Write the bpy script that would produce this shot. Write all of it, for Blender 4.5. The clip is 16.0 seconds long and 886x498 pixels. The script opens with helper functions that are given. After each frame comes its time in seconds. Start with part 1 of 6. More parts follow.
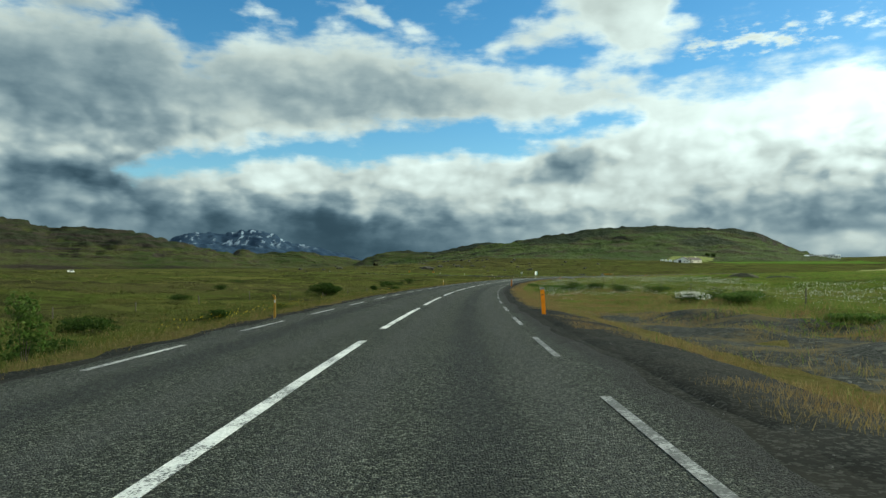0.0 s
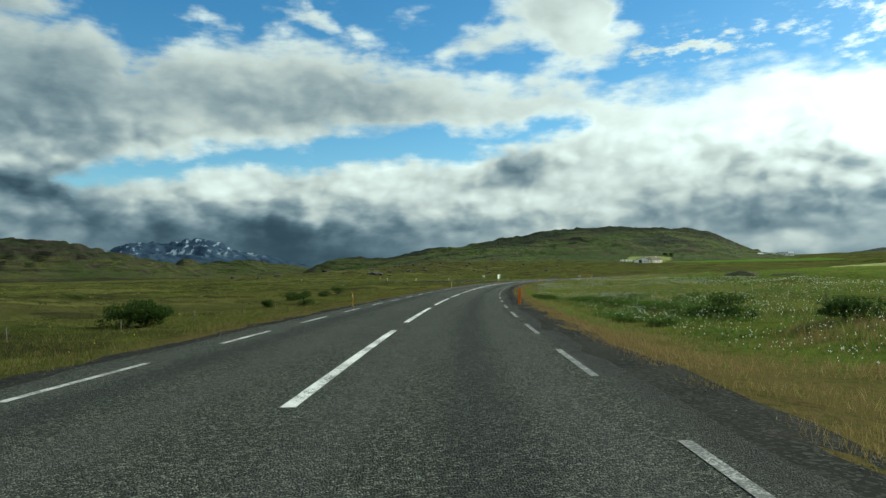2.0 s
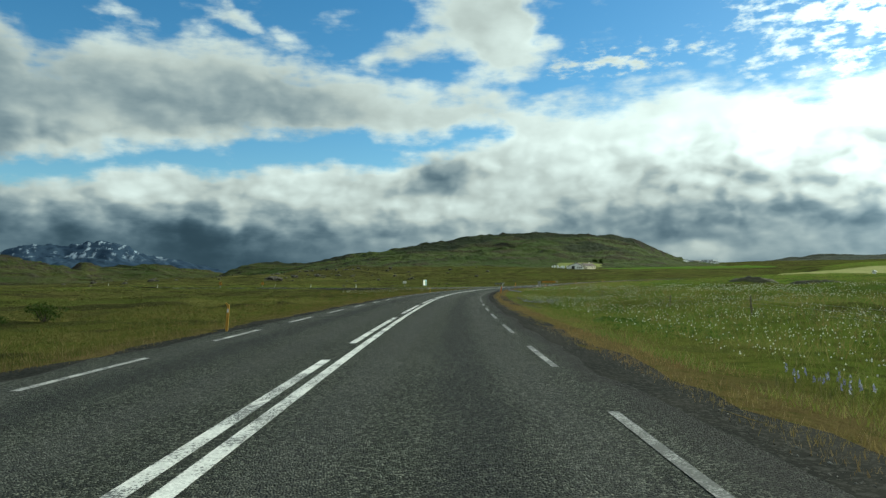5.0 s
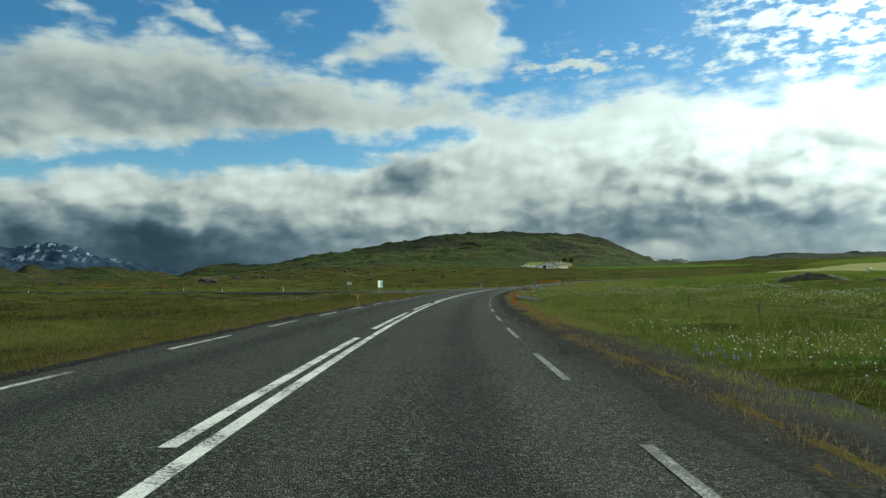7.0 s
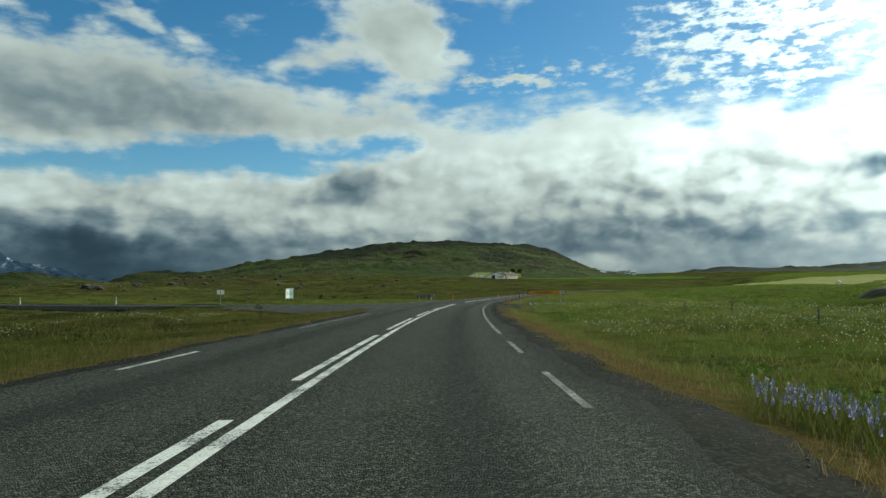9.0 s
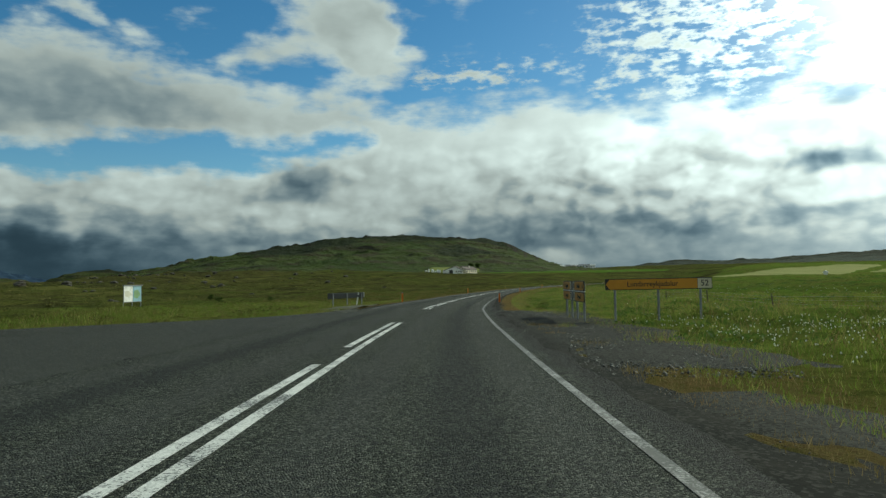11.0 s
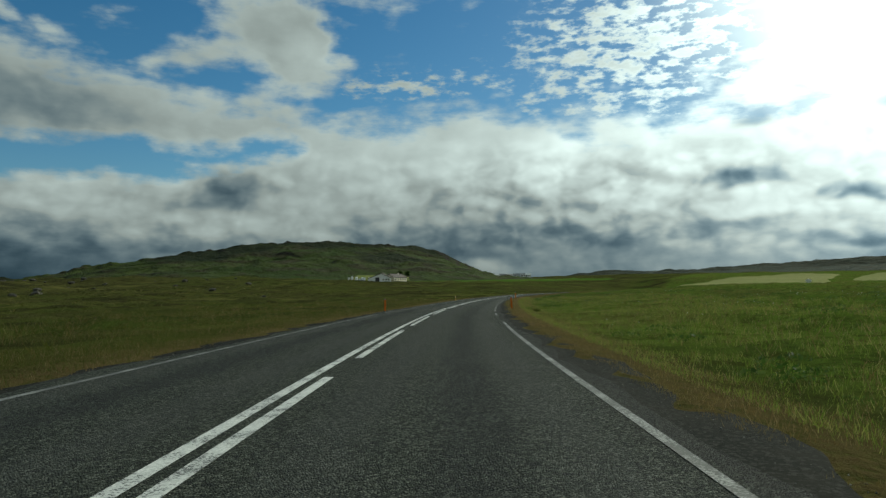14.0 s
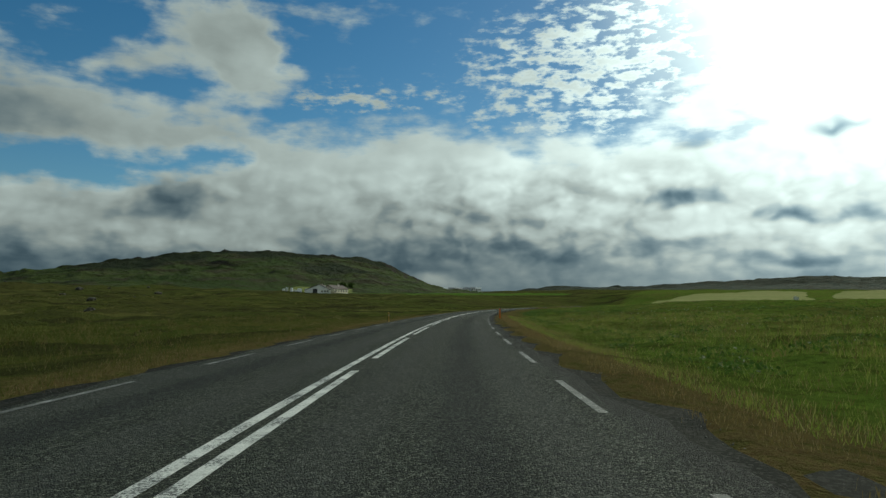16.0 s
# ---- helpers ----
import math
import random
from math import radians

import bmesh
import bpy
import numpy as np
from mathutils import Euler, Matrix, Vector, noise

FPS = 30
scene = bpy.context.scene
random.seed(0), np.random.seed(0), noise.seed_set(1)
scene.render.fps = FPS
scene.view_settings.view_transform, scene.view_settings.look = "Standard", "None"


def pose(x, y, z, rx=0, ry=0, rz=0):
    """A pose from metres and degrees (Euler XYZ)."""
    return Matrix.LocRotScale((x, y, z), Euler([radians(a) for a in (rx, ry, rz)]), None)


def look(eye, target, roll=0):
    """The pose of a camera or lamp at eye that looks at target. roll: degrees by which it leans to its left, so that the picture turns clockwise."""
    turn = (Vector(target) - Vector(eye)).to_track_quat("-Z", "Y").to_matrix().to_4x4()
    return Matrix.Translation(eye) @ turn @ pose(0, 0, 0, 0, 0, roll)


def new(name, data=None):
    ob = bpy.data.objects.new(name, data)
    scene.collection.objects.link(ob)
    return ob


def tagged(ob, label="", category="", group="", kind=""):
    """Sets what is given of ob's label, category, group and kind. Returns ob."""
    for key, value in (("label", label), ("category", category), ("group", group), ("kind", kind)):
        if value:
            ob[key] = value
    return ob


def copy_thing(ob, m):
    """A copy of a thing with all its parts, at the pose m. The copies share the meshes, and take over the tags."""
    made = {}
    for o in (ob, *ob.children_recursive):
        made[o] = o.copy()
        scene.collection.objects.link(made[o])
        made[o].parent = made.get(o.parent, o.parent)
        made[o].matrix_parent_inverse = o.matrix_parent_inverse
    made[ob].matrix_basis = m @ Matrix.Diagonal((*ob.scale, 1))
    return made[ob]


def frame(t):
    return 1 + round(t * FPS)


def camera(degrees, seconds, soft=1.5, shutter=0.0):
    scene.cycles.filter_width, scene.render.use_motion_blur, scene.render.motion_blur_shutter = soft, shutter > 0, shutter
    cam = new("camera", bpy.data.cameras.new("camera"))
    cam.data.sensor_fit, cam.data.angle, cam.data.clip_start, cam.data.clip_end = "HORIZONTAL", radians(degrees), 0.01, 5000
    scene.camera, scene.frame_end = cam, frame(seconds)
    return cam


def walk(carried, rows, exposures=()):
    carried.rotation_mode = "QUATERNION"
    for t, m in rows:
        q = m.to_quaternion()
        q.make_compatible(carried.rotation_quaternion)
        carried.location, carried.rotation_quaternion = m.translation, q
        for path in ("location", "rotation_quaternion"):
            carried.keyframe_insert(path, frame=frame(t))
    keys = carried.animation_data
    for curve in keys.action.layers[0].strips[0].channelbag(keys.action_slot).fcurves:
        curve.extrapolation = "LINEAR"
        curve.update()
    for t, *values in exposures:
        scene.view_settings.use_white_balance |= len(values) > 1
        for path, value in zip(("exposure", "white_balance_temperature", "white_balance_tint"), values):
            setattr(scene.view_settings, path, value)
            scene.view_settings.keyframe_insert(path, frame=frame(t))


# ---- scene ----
FOV = 66.41
EXPO, TINT = 0.1, -10
EYE = 1.15               # eye over the road
SPEED = 22.7
# how steeply the road falls, by metres along it
GRADE_S, GRADE_V = (-60, 0, 30, 110, 300, 345, 1000), (0.0165, 0.0165, 0.016, 0.0108, 0.0105, 0.001, 0.0)
ALONG = np.arange(-60.0, 901.0)
FALL = -np.concatenate([[0], np.cumsum(np.interp(ALONG[:-1], GRADE_S, GRADE_V))])
FALL = FALL - np.interp(0, ALONG, FALL)


def rig(t, x, y, yaw, pitch, roll):
    """Camera pose: yaw is to the right, pitch up, roll to the right."""
    z = EYE + float(np.interp(SPEED * t, ALONG, FALL))
    return pose(x, y, z, 0, 0, -yaw) @ pose(0, 0, 0, 90 + pitch) @ pose(0, 0, 0, 0, 0, -roll)


# seconds, x, y, yaw, pitch, roll
PATH = [
    (0.0, 0.00, 0.00, 0.00, 1.36, -0.24),
    (0.5, 0.24, 11.35, 0.75, 1.47, -0.31),
    (1.0, 0.65, 22.69, 1.69, 1.54, 0.47),
    (1.5, 1.26, 34.02, 2.82, 1.73, 0.82),
    (2.0, 2.09, 45.34, 3.99, 1.80, 0.96),
    (2.5, 3.13, 56.64, 5.18, 1.84, 0.91),
    (3.0, 4.38, 67.93, 6.32, 1.90, 0.88),
    (3.5, 5.83, 79.18, 7.45, 1.94, 0.91),
    (4.0, 7.47, 90.41, 8.54, 2.01, 0.36),
    (4.5, 9.29, 101.62, 9.62, 2.20, 0.30),
    (7.0, 20.61, 157.22, 13.52, 2.31, 0.95),
    (7.5, 23.33, 168.24, 14.55, 2.52, 0.18),
    (8.0, 26.26, 179.20, 15.73, 2.77, 0.12),
    (8.5, 29.42, 190.10, 17.03, 3.01, 0.36),
    (9.0, 32.81, 200.93, 18.24, 3.14, 0.38),
    (11.5, 52.43, 254.17, 22.99, 2.74, 0.84),
    (12.0, 56.88, 264.61, 23.92, 2.81, 0.71),
    (12.5, 61.54, 274.96, 24.84, 2.97, 1.76),
    (13.0, 66.39, 285.22, 25.86, 2.94, 1.68),
    (13.5, 71.45, 295.38, 26.90, 3.18, 0.43),
    (14.0, 76.69, 305.44, 27.99, 3.53, 0.94),
    (14.5, 82.13, 315.41, 29.17, 3.92, 0.21),
    (15.0, 87.74, 325.27, 30.28, 4.22, 0.04),
    (15.5, 93.55, 335.02, 31.35, 4.52, 0.48),
    (16.0, 99.57, 344.65, 32.37, 4.68, 0.23),
]
cam = camera(FOV, 16.0, soft=1.4)
walk(cam, [(r[0], rig(*r)) for r in PATH],
     exposures=[(t, EXPO + e, 6500, TINT) for t, e in ((0, -0.06), (4.5, -0.18), (7, -0.38), (9, -0.52), (12, -0.78), (16, -1.14))])

# ---- sky and sun ----
SUN_AZ, SUN_EL = 69.0, 26.0     # degrees to the right of the first view, and up
sun = new("sun", bpy.data.lights.new("sun", "SUN"))
sun.data.energy = 4.6
sun.data.angle = radians(0.6)
sun.data.color = (1.0, 0.92, 0.78)
SUN_DIR = Vector((math.sin(radians(SUN_AZ)) * math.cos(radians(SUN_EL)), math.cos(radians(SUN_AZ)) * math.cos(radians(SUN_EL)), math.sin(radians(SUN_EL))))
sun.matrix_world = look((0, 0, 50), Vector((0, 0, 50)) - SUN_DIR)

# edges of the cloud bands: pairs of azimuth and elevation in degrees
AZ0, AZ1, EL1 = -40.0, 70.0, 26.0
BAND_TOP = ((-40, 18.8), (-33, 18.6), (-27, 18.9), (-23.6, 18.4), (-20.5, 16.9), (-17, 17.4), (-14.6, 18.3), (-9, 19.2), (-4, 18.6), (3, 16.9), (8, 16.2),
            (15, 15.8), (19, 14.6), (24.5, 14.4), (28.8, 14.9), (33, 15.0), (38, 14.0), (46, 13.4), (54, 14.0), (60, 15.5), (70, 18.0))
GAP_TOP = ((-40, 5.0), (-29, 5.0), (-25, 7.2), (-22, 8.5), (-18, 9.5), (-13.4, 10.2), (-9, 10.9), (-4, 12.0), (0.7, 11.9), (5.5, 11.5), (9.3, 11.4), (12.5, 12.2), (15.3, 12.2), (19, 9.5), (70, 5.0))
GAP_BOTTOM = ((-40, 9.0), (-29, 9.0), (-24.7, 7.0), (-20, 7.3), (-16.5, 8.3), (-12, 9.2), (-8.8, 8.8), (-5, 8.9), (-2, 9.2), (2, 9.2), (5.5, 9.6), (8, 9.9), (10.2, 10.3), (13, 11.1), (15.3, 11.9), (19, 14.0), (70, 16.0))
# how dark the base of the low clouds is, and how far up it reaches
BASE_DARK = ((-40, 0.36), (-28, 0.40), (-20, 0.54), (-8, 0.58), (2, 0.48), (9, 0.33), (16, 0.28), (22, 0.33), (30, 0.35), (38, 0.33), (46, 0.30), (54, 0.28), (70, 0.26))
BASE_TOP = ((-40, 7.4), (-29, 7.2), (-25, 6.6), (-18, 5.4), (-10, 5.4), (-2, 5.0), (6, 4.6), (14, 4.2), (20, 5.6), (26, 7.0), (31, 7.0), (38, 6.2), (46, 5.0), (54, 3.6), (70, 3.0))
# single clouds: azimuth and elevation of the middle, half sizes, tilt (degrees), weight
CLOUDS = [
    (16.4, 19.2, 4.6, 4.0, 8, 1.2), (13.6, 21.6, 6.0, 3.4, 0, 1.0), (8.2, 18.6, 4.6, 2.2, 6, 0.62), (3.6, 17.6, 2.6, 1.3, 10, 0.5),
    (-14.9, 19.9, 3.2, 1.0, -10, 0.55), (-7.0, 20.8, 3.4, 1.1, -22, 0.62), (-30, 19.4, 8, 2.6, -4, 0.75), (-2.5, 19.6, 2.0, 0.8, -10, 0.3), (24, 23.5, 8, 1.6, 0, 0.3), (57, 15.5, 9, 4.5, 0, 0.9),
]
# light and dark of the clouds
SHADES = [
    (10.2, 8.2, 4.8, 1.9, 6, -0.36), (34.0, 8.4, 3.6, 2.0, 0, -0.17), (28.0, 7.4, 4.0, 1.6, 0, -0.12), (39.5, 7.2, 2.6, 1.4, 0, -0.12), (36, 9.0, 22, 7.0, 0, 0.13),
    (-28, 6.4, 6.5, 1.6, 4, -0.22), (-30, 19.5, 9, 2.2, -3, -0.22), (-29, 13.0, 18, 7.5, 0, -0.42), (-6, 14.0, 16, 5.0, -4, -0.30), (13.6, 20.4, 6.0, 2.4, 0, -0.10), (7.5, 18.0, 4.0, 2.0, 0, -0.14),
    (53.0, 12.6, 2.0, 1.1, 0, -0.42), (51.8, 8.5, 4.4, 1.1, -4, -0.46), (63, 13.0, 2.6, 0.8, 0, -0.34), (59.5, 6.8, 3.2, 0.8, 0, -0.36), (64, 6.0, 3.2, 1.0, 0, -0.36), (50.5, 4.6, 9, 0.9, 0, -0.24), (60.5, 3.3, 7, 0.8, 0, -0.24),
    (-14.3, 7.2, 2.6, 1.4, 0, 0.18), (-2.1, 7.9, 4.0, 1.2, 0, 0.16), (3.6, 6.4, 3.4, 1.4, 0, 0.14), (-7.0, 4.7, 2.8, 0.7, 0, 0.16), (-21, 5.0, 3.2, 0.6, 0, 0.14), (18, 7.4, 3.0, 1.6, 0, 0.12), (-28, 8.2, 3, 0.8, 0, 0.16),
    (28, 11.6, 16, 4.0, 0, 0.30), (38, 11.0, 6.0, 2.4, 14, 0.26), (45.5, 7.4, 2.6, 1.6, 0, 0.24), (46, 14.0, 9, 4.5, 8, 0.14), (30.5, 1.6, 8, 0.9, 0, 0.16), (17.2, 19.0, 3, 2.6, 0, 0.14),
]


def cloudy_sky():
    w = bpy.data.worlds.new("sky")
    scene.world = w
    w.use_nodes = True
    nt = w.node_tree
    nt.nodes.clear()
    N, L = nt.nodes.new, nt.links.new

    def put(node, socket, value):
        if hasattr(value, "is_output"):
            L(value, node.inputs[socket])
        else:
            node.inputs[socket].default_value = value

    def math2(op, a, b=0.0, c=0.0, clamp=False):
        n = N("ShaderNodeMath")
        n.operation, n.use_clamp = op, clamp
        put(n, 0, a), put(n, 1, b), put(n, 2, c)
        return n.outputs[0]

    def plus(*items):
        v = items[0]
        for it in items[1:]:
            v = math2("ADD", v, it)
        return v

    def times(a, b):
        return math2("MULTIPLY", a, b)

    def minus(a, b):
        return math2("SUBTRACT", a, b)

    def vmath(op, a, b=(0, 0, 0)):
        n = N("ShaderNodeVectorMath")
        n.operation = op
        put(n, 0, a), put(n, 1, b)
        return n

    def vadd(a, b):
        return vmath("ADD", a, b).outputs[0]

    def vscale(a, k):
        n = vmath("SCALE", a)
        put(n, 3, k)
        return n.outputs[0]

    def pair(x, y):
        n = N("ShaderNodeCombineXYZ")
        put(n, 0, x), put(n, 1, y)
        return n.outputs[0]

    def apart(v):
        n = N("ShaderNodeSeparateXYZ")
        L(v, n.inputs[0])
        return n.outputs

    def mix(fac, a, b):
        n = N("ShaderNodeMix")
        n.data_type = "RGBA"
        put(n, 0, fac), put(n, 6, a), put(n, 7, b)
        return n.outputs[2]

    def remap(v, lo, hi, to0=0.0, to1=1.0, kind="SMOOTHSTEP"):
        n = N("ShaderNodeMapRange")
        n.interpolation_type = kind
        put(n, 0, v), put(n, 1, lo), put(n, 2, hi), put(n, 3, to0), put(n, 4, to1)
        return n.outputs[0]

    def noise_at(vec, scale, detail=5.0, rough=0.55, off=0.0, color=False):
        n = N("ShaderNodeTexNoise")
        n.noise_dimensions = "2D"
        put(n, "Vector", vadd(vec, (off, off * 0.7, 0))), put(n, "Scale", scale), put(n, "Detail", detail), put(n, "Roughness", rough)
        return n.outputs[1 if color else 0]

    def profile(azimuth, pairs, top):
        """A height that changes with the azimuth, 0 to top."""
        r = N("ShaderNodeValToRGB")
        r.color_ramp.interpolation = "LINEAR"
        els = r.color_ramp.elements
        while len(els) < len(pairs):
            els.new(0.5)
        for e, (a, h) in zip(els, pairs):
            e.position = (a - AZ0) / (AZ1 - AZ0)
            g = h / top
            e.color = (g, g, g, 1)
        put(r, 0, remap(azimuth, AZ0, AZ1, 0.0, 1.0, "LINEAR"))
        return times(r.outputs[0], top)

    coord = N("ShaderNodeTexCoord").outputs["Generated"]
    c3 = apart(coord)
    az = times(math2("ARCTAN2", c3[0], c3[1]), 57.2958)
    el = times(math2("ARCSINE", c3[2]), 57.2958)
    flat = pair(az, el)                                  # degrees
    # heads of cloud are wider than high near the horizon
    q = pair(az, times(el, 1.45))

    def stray(scale, wide, high, off=0.0, detail=3.0):
        v = vmath("SUBTRACT", noise_at(q, scale, detail, 0.55, off, True), (0.5, 0.5, 0.5)).outputs[0]
        return vmath("MULTIPLY", v, (wide, high, 0)).outputs[0]

    bend = vadd(stray(0.14, 5.0, 2.2), stray(0.55, 1.6, 1.0, 5.0))

    def heads(where, scale, off, detail=4.0, rough=0.5):
        """Rounded heads in several sizes, 1 at their middles."""
        v = N("ShaderNodeTexVoronoi")
        v.voronoi_dimensions, v.feature = "2D", "SMOOTH_F1"
        put(v, "Vector", vadd(where, (off, off * 1.7, 0)))
        put(v, "Scale", scale), put(v, "Smoothness", 0.6), put(v, "Detail", detail), put(v, "Roughness", rough), put(v, "Lacunarity", 2.1)
        return minus(1.0, v.outputs["Distance"])

    crease = stray(0.3, 1.6, 0.8, 17.0, 1.5)

    def billow(shift):
        at = vadd(vadd(q, crease), shift)
        big, small = heads(at, 0.21, 5.0, 1.6, 0.4), heads(at, 0.62, 31.0, 1.2, 0.4)
        return plus(times(big, 0.72), times(small, 0.28))

    def blob(az0, el0, ra, re, tilt, weight, inner=0.1, where=None):
        m = N("ShaderNodeMapping")
        m.vector_type = "TEXTURE"
        put(m, 0, where)
        m.inputs[1].default_value = (az0, el0, 0)
        m.inputs[2].default_value = (0, 0, radians(tilt))
        m.inputs[3].default_value = (ra, re, 1)
        return remap(vmath("LENGTH", m.outputs[0]).outputs[1], inner, 1.2, weight, 0.0)

    heap = billow((0, 0, 0))
    lit_heap = billow((0.75, 0.85, 0))                   # towards the sun
    wisp = noise_at(vmath("MULTIPLY", q, (0.55, 1.2, 1)).outputs[0], 0.42, 8.0, 0.62, 3.0)

    # the two long bands and the blue gap between them
    bent = vadd(flat, bend)
    b2 = apart(bent)
    top = minus(profile(b2[0], BAND_TOP, EL1), b2[1])
    gap = math2("MINIMUM", minus(profile(b2[0], GAP_TOP, EL1), b2[1]), minus(b2[1], profile(b2[0], GAP_BOTTOM, EL1)))
    band = times(math2("SMOOTH_MIN", times(top, 0.5), times(gap, -1.0), 0.5), 0.5)
    band = math2("MINIMUM", band, 1.0)
    single = -0.38
    for it in CLOUDS:
        single = plus(single, blob(*it, where=bent))
    cover = math2("SMOOTH_MAX", band, single, 0.15)
    # broken cloud goes on behind and overhead
    behind = remap(math2("ABSOLUTE", az), 72.0, 110.0, -0.9, 0.35)
    overhead = remap(el, 26.0, 42.0, -0.9, 0.05)
    cover = math2("MAXIMUM", cover, math2("MAXIMUM", behind, overhead))
    cover = plus(cover, 0.10, times(minus(wisp, 0.5), 0.95), times(minus(heap, 0.52), 0.55))
    # rows of small broken cloud towards the sun
    cells = plus(blob(46, 19.5, 20, 9.5, 8, 1.05, where=bent), blob(24, 17.0, 9, 2.6, 3, 0.75, where=bent))
    rows = noise_at(vmath("MULTIPLY", q, (0.85, 1.55, 1)).outputs[0], 0.55, 6.0, 0.6, 9.0)
    cover = math2("MAXIMUM", cover, plus(-0.66, times(cells, plus(0.84, times(minus(rows, 0.5), 3.6)))))
    facing = vmath("DOT_PRODUCT", coord, tuple(SUN_DIR)).outputs[1]
    angle = times(math2("ARCCOSINE", math2("MINIMUM", facing, 1.0)), 57.2958)
    veil = remap(angle, 9.0, 25.0, 0.95, 0.0)            # thin high cloud round the sun
    alpha = math2("MAXIMUM", remap(cover, -0.25, 0.45), veil)

    # light and dark
    puff = heads(vadd(q, crease), 0.30, 43.0, 0.6, 0.3)
    lump = pair(0.0, times(minus(puff, 0.55), 1.6))
    shade_at = vadd(vadd(flat, vscale(crease, 0.6)), lump)
    sa = apart(shade_at)
    base = remap(minus(profile(sa[0], BASE_TOP, 10.0), plus(sa[1], times(minus(wisp, 0.5), 1.2))), -2.2, 2.4)
    shade = minus(0.76, times(base, profile(sa[0], BASE_DARK, 1.0)))
    for it in SHADES:
        shade = plus(shade, blob(*it, inner=0.0, where=shade_at))
    low = remap(el, 13.5, 9.5, 0.35, 1.0)                # the low clouds are heaped, the high ones smooth
    deep = remap(el, 1.0, 4.5, 0.30, 1.0)
    relief = times(times(low, deep), remap(shade, 0.1, 0.6, 0.45, 1.0))
    heaped = plus(0.85, blob(38, 8.6, 15, 5.5, 0, 1.2, where=flat))   # the tallest heads stand below the sun
    shade = plus(shade, times(times(relief, heaped), times(math2("MAXIMUM", minus(heap, lit_heap), -0.22), 0.44)))
    shade = plus(shade, times(relief, times(minus(heap, 0.52), 0.22)))
    shade = plus(shade, times(minus(noise_at(q, 0.13, 5.0, 0.55, 12.0), 0.5), 0.30))
    shade = plus(shade, times(minus(wisp, 0.5), 0.14))
    # thin edges are bright
    shade = plus(shade, remap(cover, 0.1, 0.75, 0.13, -0.03))
    shade = math2("SMOOTH_MAX", shade, 0.10, 0.12)
    # the sun behind thin cloud
    glow = times(math2("POWER", remap(angle, 0.0, 50.0, 1.0, 0.0, "LINEAR"), 3.0), 8.0)
    lit = times(shade, plus(1.0, glow))
    tone = remap(shade, 0.10, 0.60, 0.0, 1.0, "LINEAR")
    cloud = vscale(mix(tone, (0.38, 0.67, 1.0, 1), (0.92, 0.98, 1.03, 1)), lit)
    sky = N("ShaderNodeTexSky")
    sky.sky_type, sky.sun_disc = "NISHITA", False
    sky.sun_elevation, sky.sun_rotation = radians(SUN_EL), radians(SUN_AZ)
    sky.air_density, sky.dust_density, sky.ozone_density = 1.0, 0.3, 3.0
    hue = N("ShaderNodeHueSaturation")
    put(hue, "Saturation", 1.28), put(hue, "Color", sky.outputs[0])
    blue = vscale(hue.outputs[0], SKY_STRENGTH)
    bg = N("ShaderNodeBackground")
    put(bg, 0, mix(alpha, blue, cloud))
    put(bg, 1, 1.0)
    out = N("ShaderNodeOutputWorld")
    L(bg.outputs[0], out.inputs[0])


SKY_STRENGTH = 0.145
cloudy_sky()


# ---- materials ----
class Kit:
    """Short names for building a node tree."""

    def __init__(self, tree):
        self.t = tree

    def put(self, node, socket, value):
        if hasattr(value, "is_output"):
            self.t.links.new(value, node.inputs[socket])
        else:
            node.inputs[socket].default_value = value

    def node(self, kind, **sockets):
        n = self.t.nodes.new(kind)
        for k, v in sockets.items():
            self.put(n, k.replace("_", " "), v)
        return n

    def math(self, op, a, b=0.0):
        n = self.t.nodes.new("ShaderNodeMath")
        n.operation = op
        self.put(n, 0, a), self.put(n, 1, b)
        return n.outputs[0]

    def mix(self, fac, a, b):
        n = self.t.nodes.new("ShaderNodeMix")
        n.data_type = "RGBA"
        n.clamp_factor = True
        self.put(n, 0, fac)
        self.put(n, 6, a if hasattr(a, "is_output") else (*a, 1)), self.put(n, 7, b if hasattr(b, "is_output") else (*b, 1))
        return n.outputs[2]

    def ramp(self, v, lo, hi, a=0.0, b=1.0):
        n = self.t.nodes.new("ShaderNodeMapRange")
        n.interpolation_type = "SMOOTHSTEP"
        self.put(n, 0, v), self.put(n, 1, lo), self.put(n, 2, hi), self.put(n, 3, a), self.put(n, 4, b)
        return n.outputs[0]

    def pos(self, stretch=None):
        p = self.t.nodes.new("ShaderNodeNewGeometry").outputs["Position"]
        if stretch is None:
            return p
        n = self.t.nodes.new("ShaderNodeVectorMath")
        n.operation = "MULTIPLY"
        self.put(n, 0, p), self.put(n, 1, stretch)
        return n.outputs[0]

    def local(self):
        return self.t.nodes.new("ShaderNodeTexCoord").outputs["Object"]

    def noise(self, vec, scale, detail=4.0, rough=0.55):
        return self.node("ShaderNodeTexNoise", Vector=vec, Scale=scale, Detail=detail, Roughness=rough).outputs[0]

    def cells(self, vec, scale, out="Color", feature="F1"):
        n = self.t.nodes.new("ShaderNodeTexVoronoi")
        n.feature = feature
        self.put(n, "Vector", vec), self.put(n, "Scale", scale)
        return n.outputs[out]

    def grey(self, color):
        s = self.t.nodes.new("ShaderNodeSeparateColor")
        self.put(s, 0, color)
        return s.outputs[0]

    def bump(self, height, strength=0.4, distance=0.02):
        return self.node("ShaderNodeBump", Height=height, Strength=strength, Distance=distance).outputs[0]


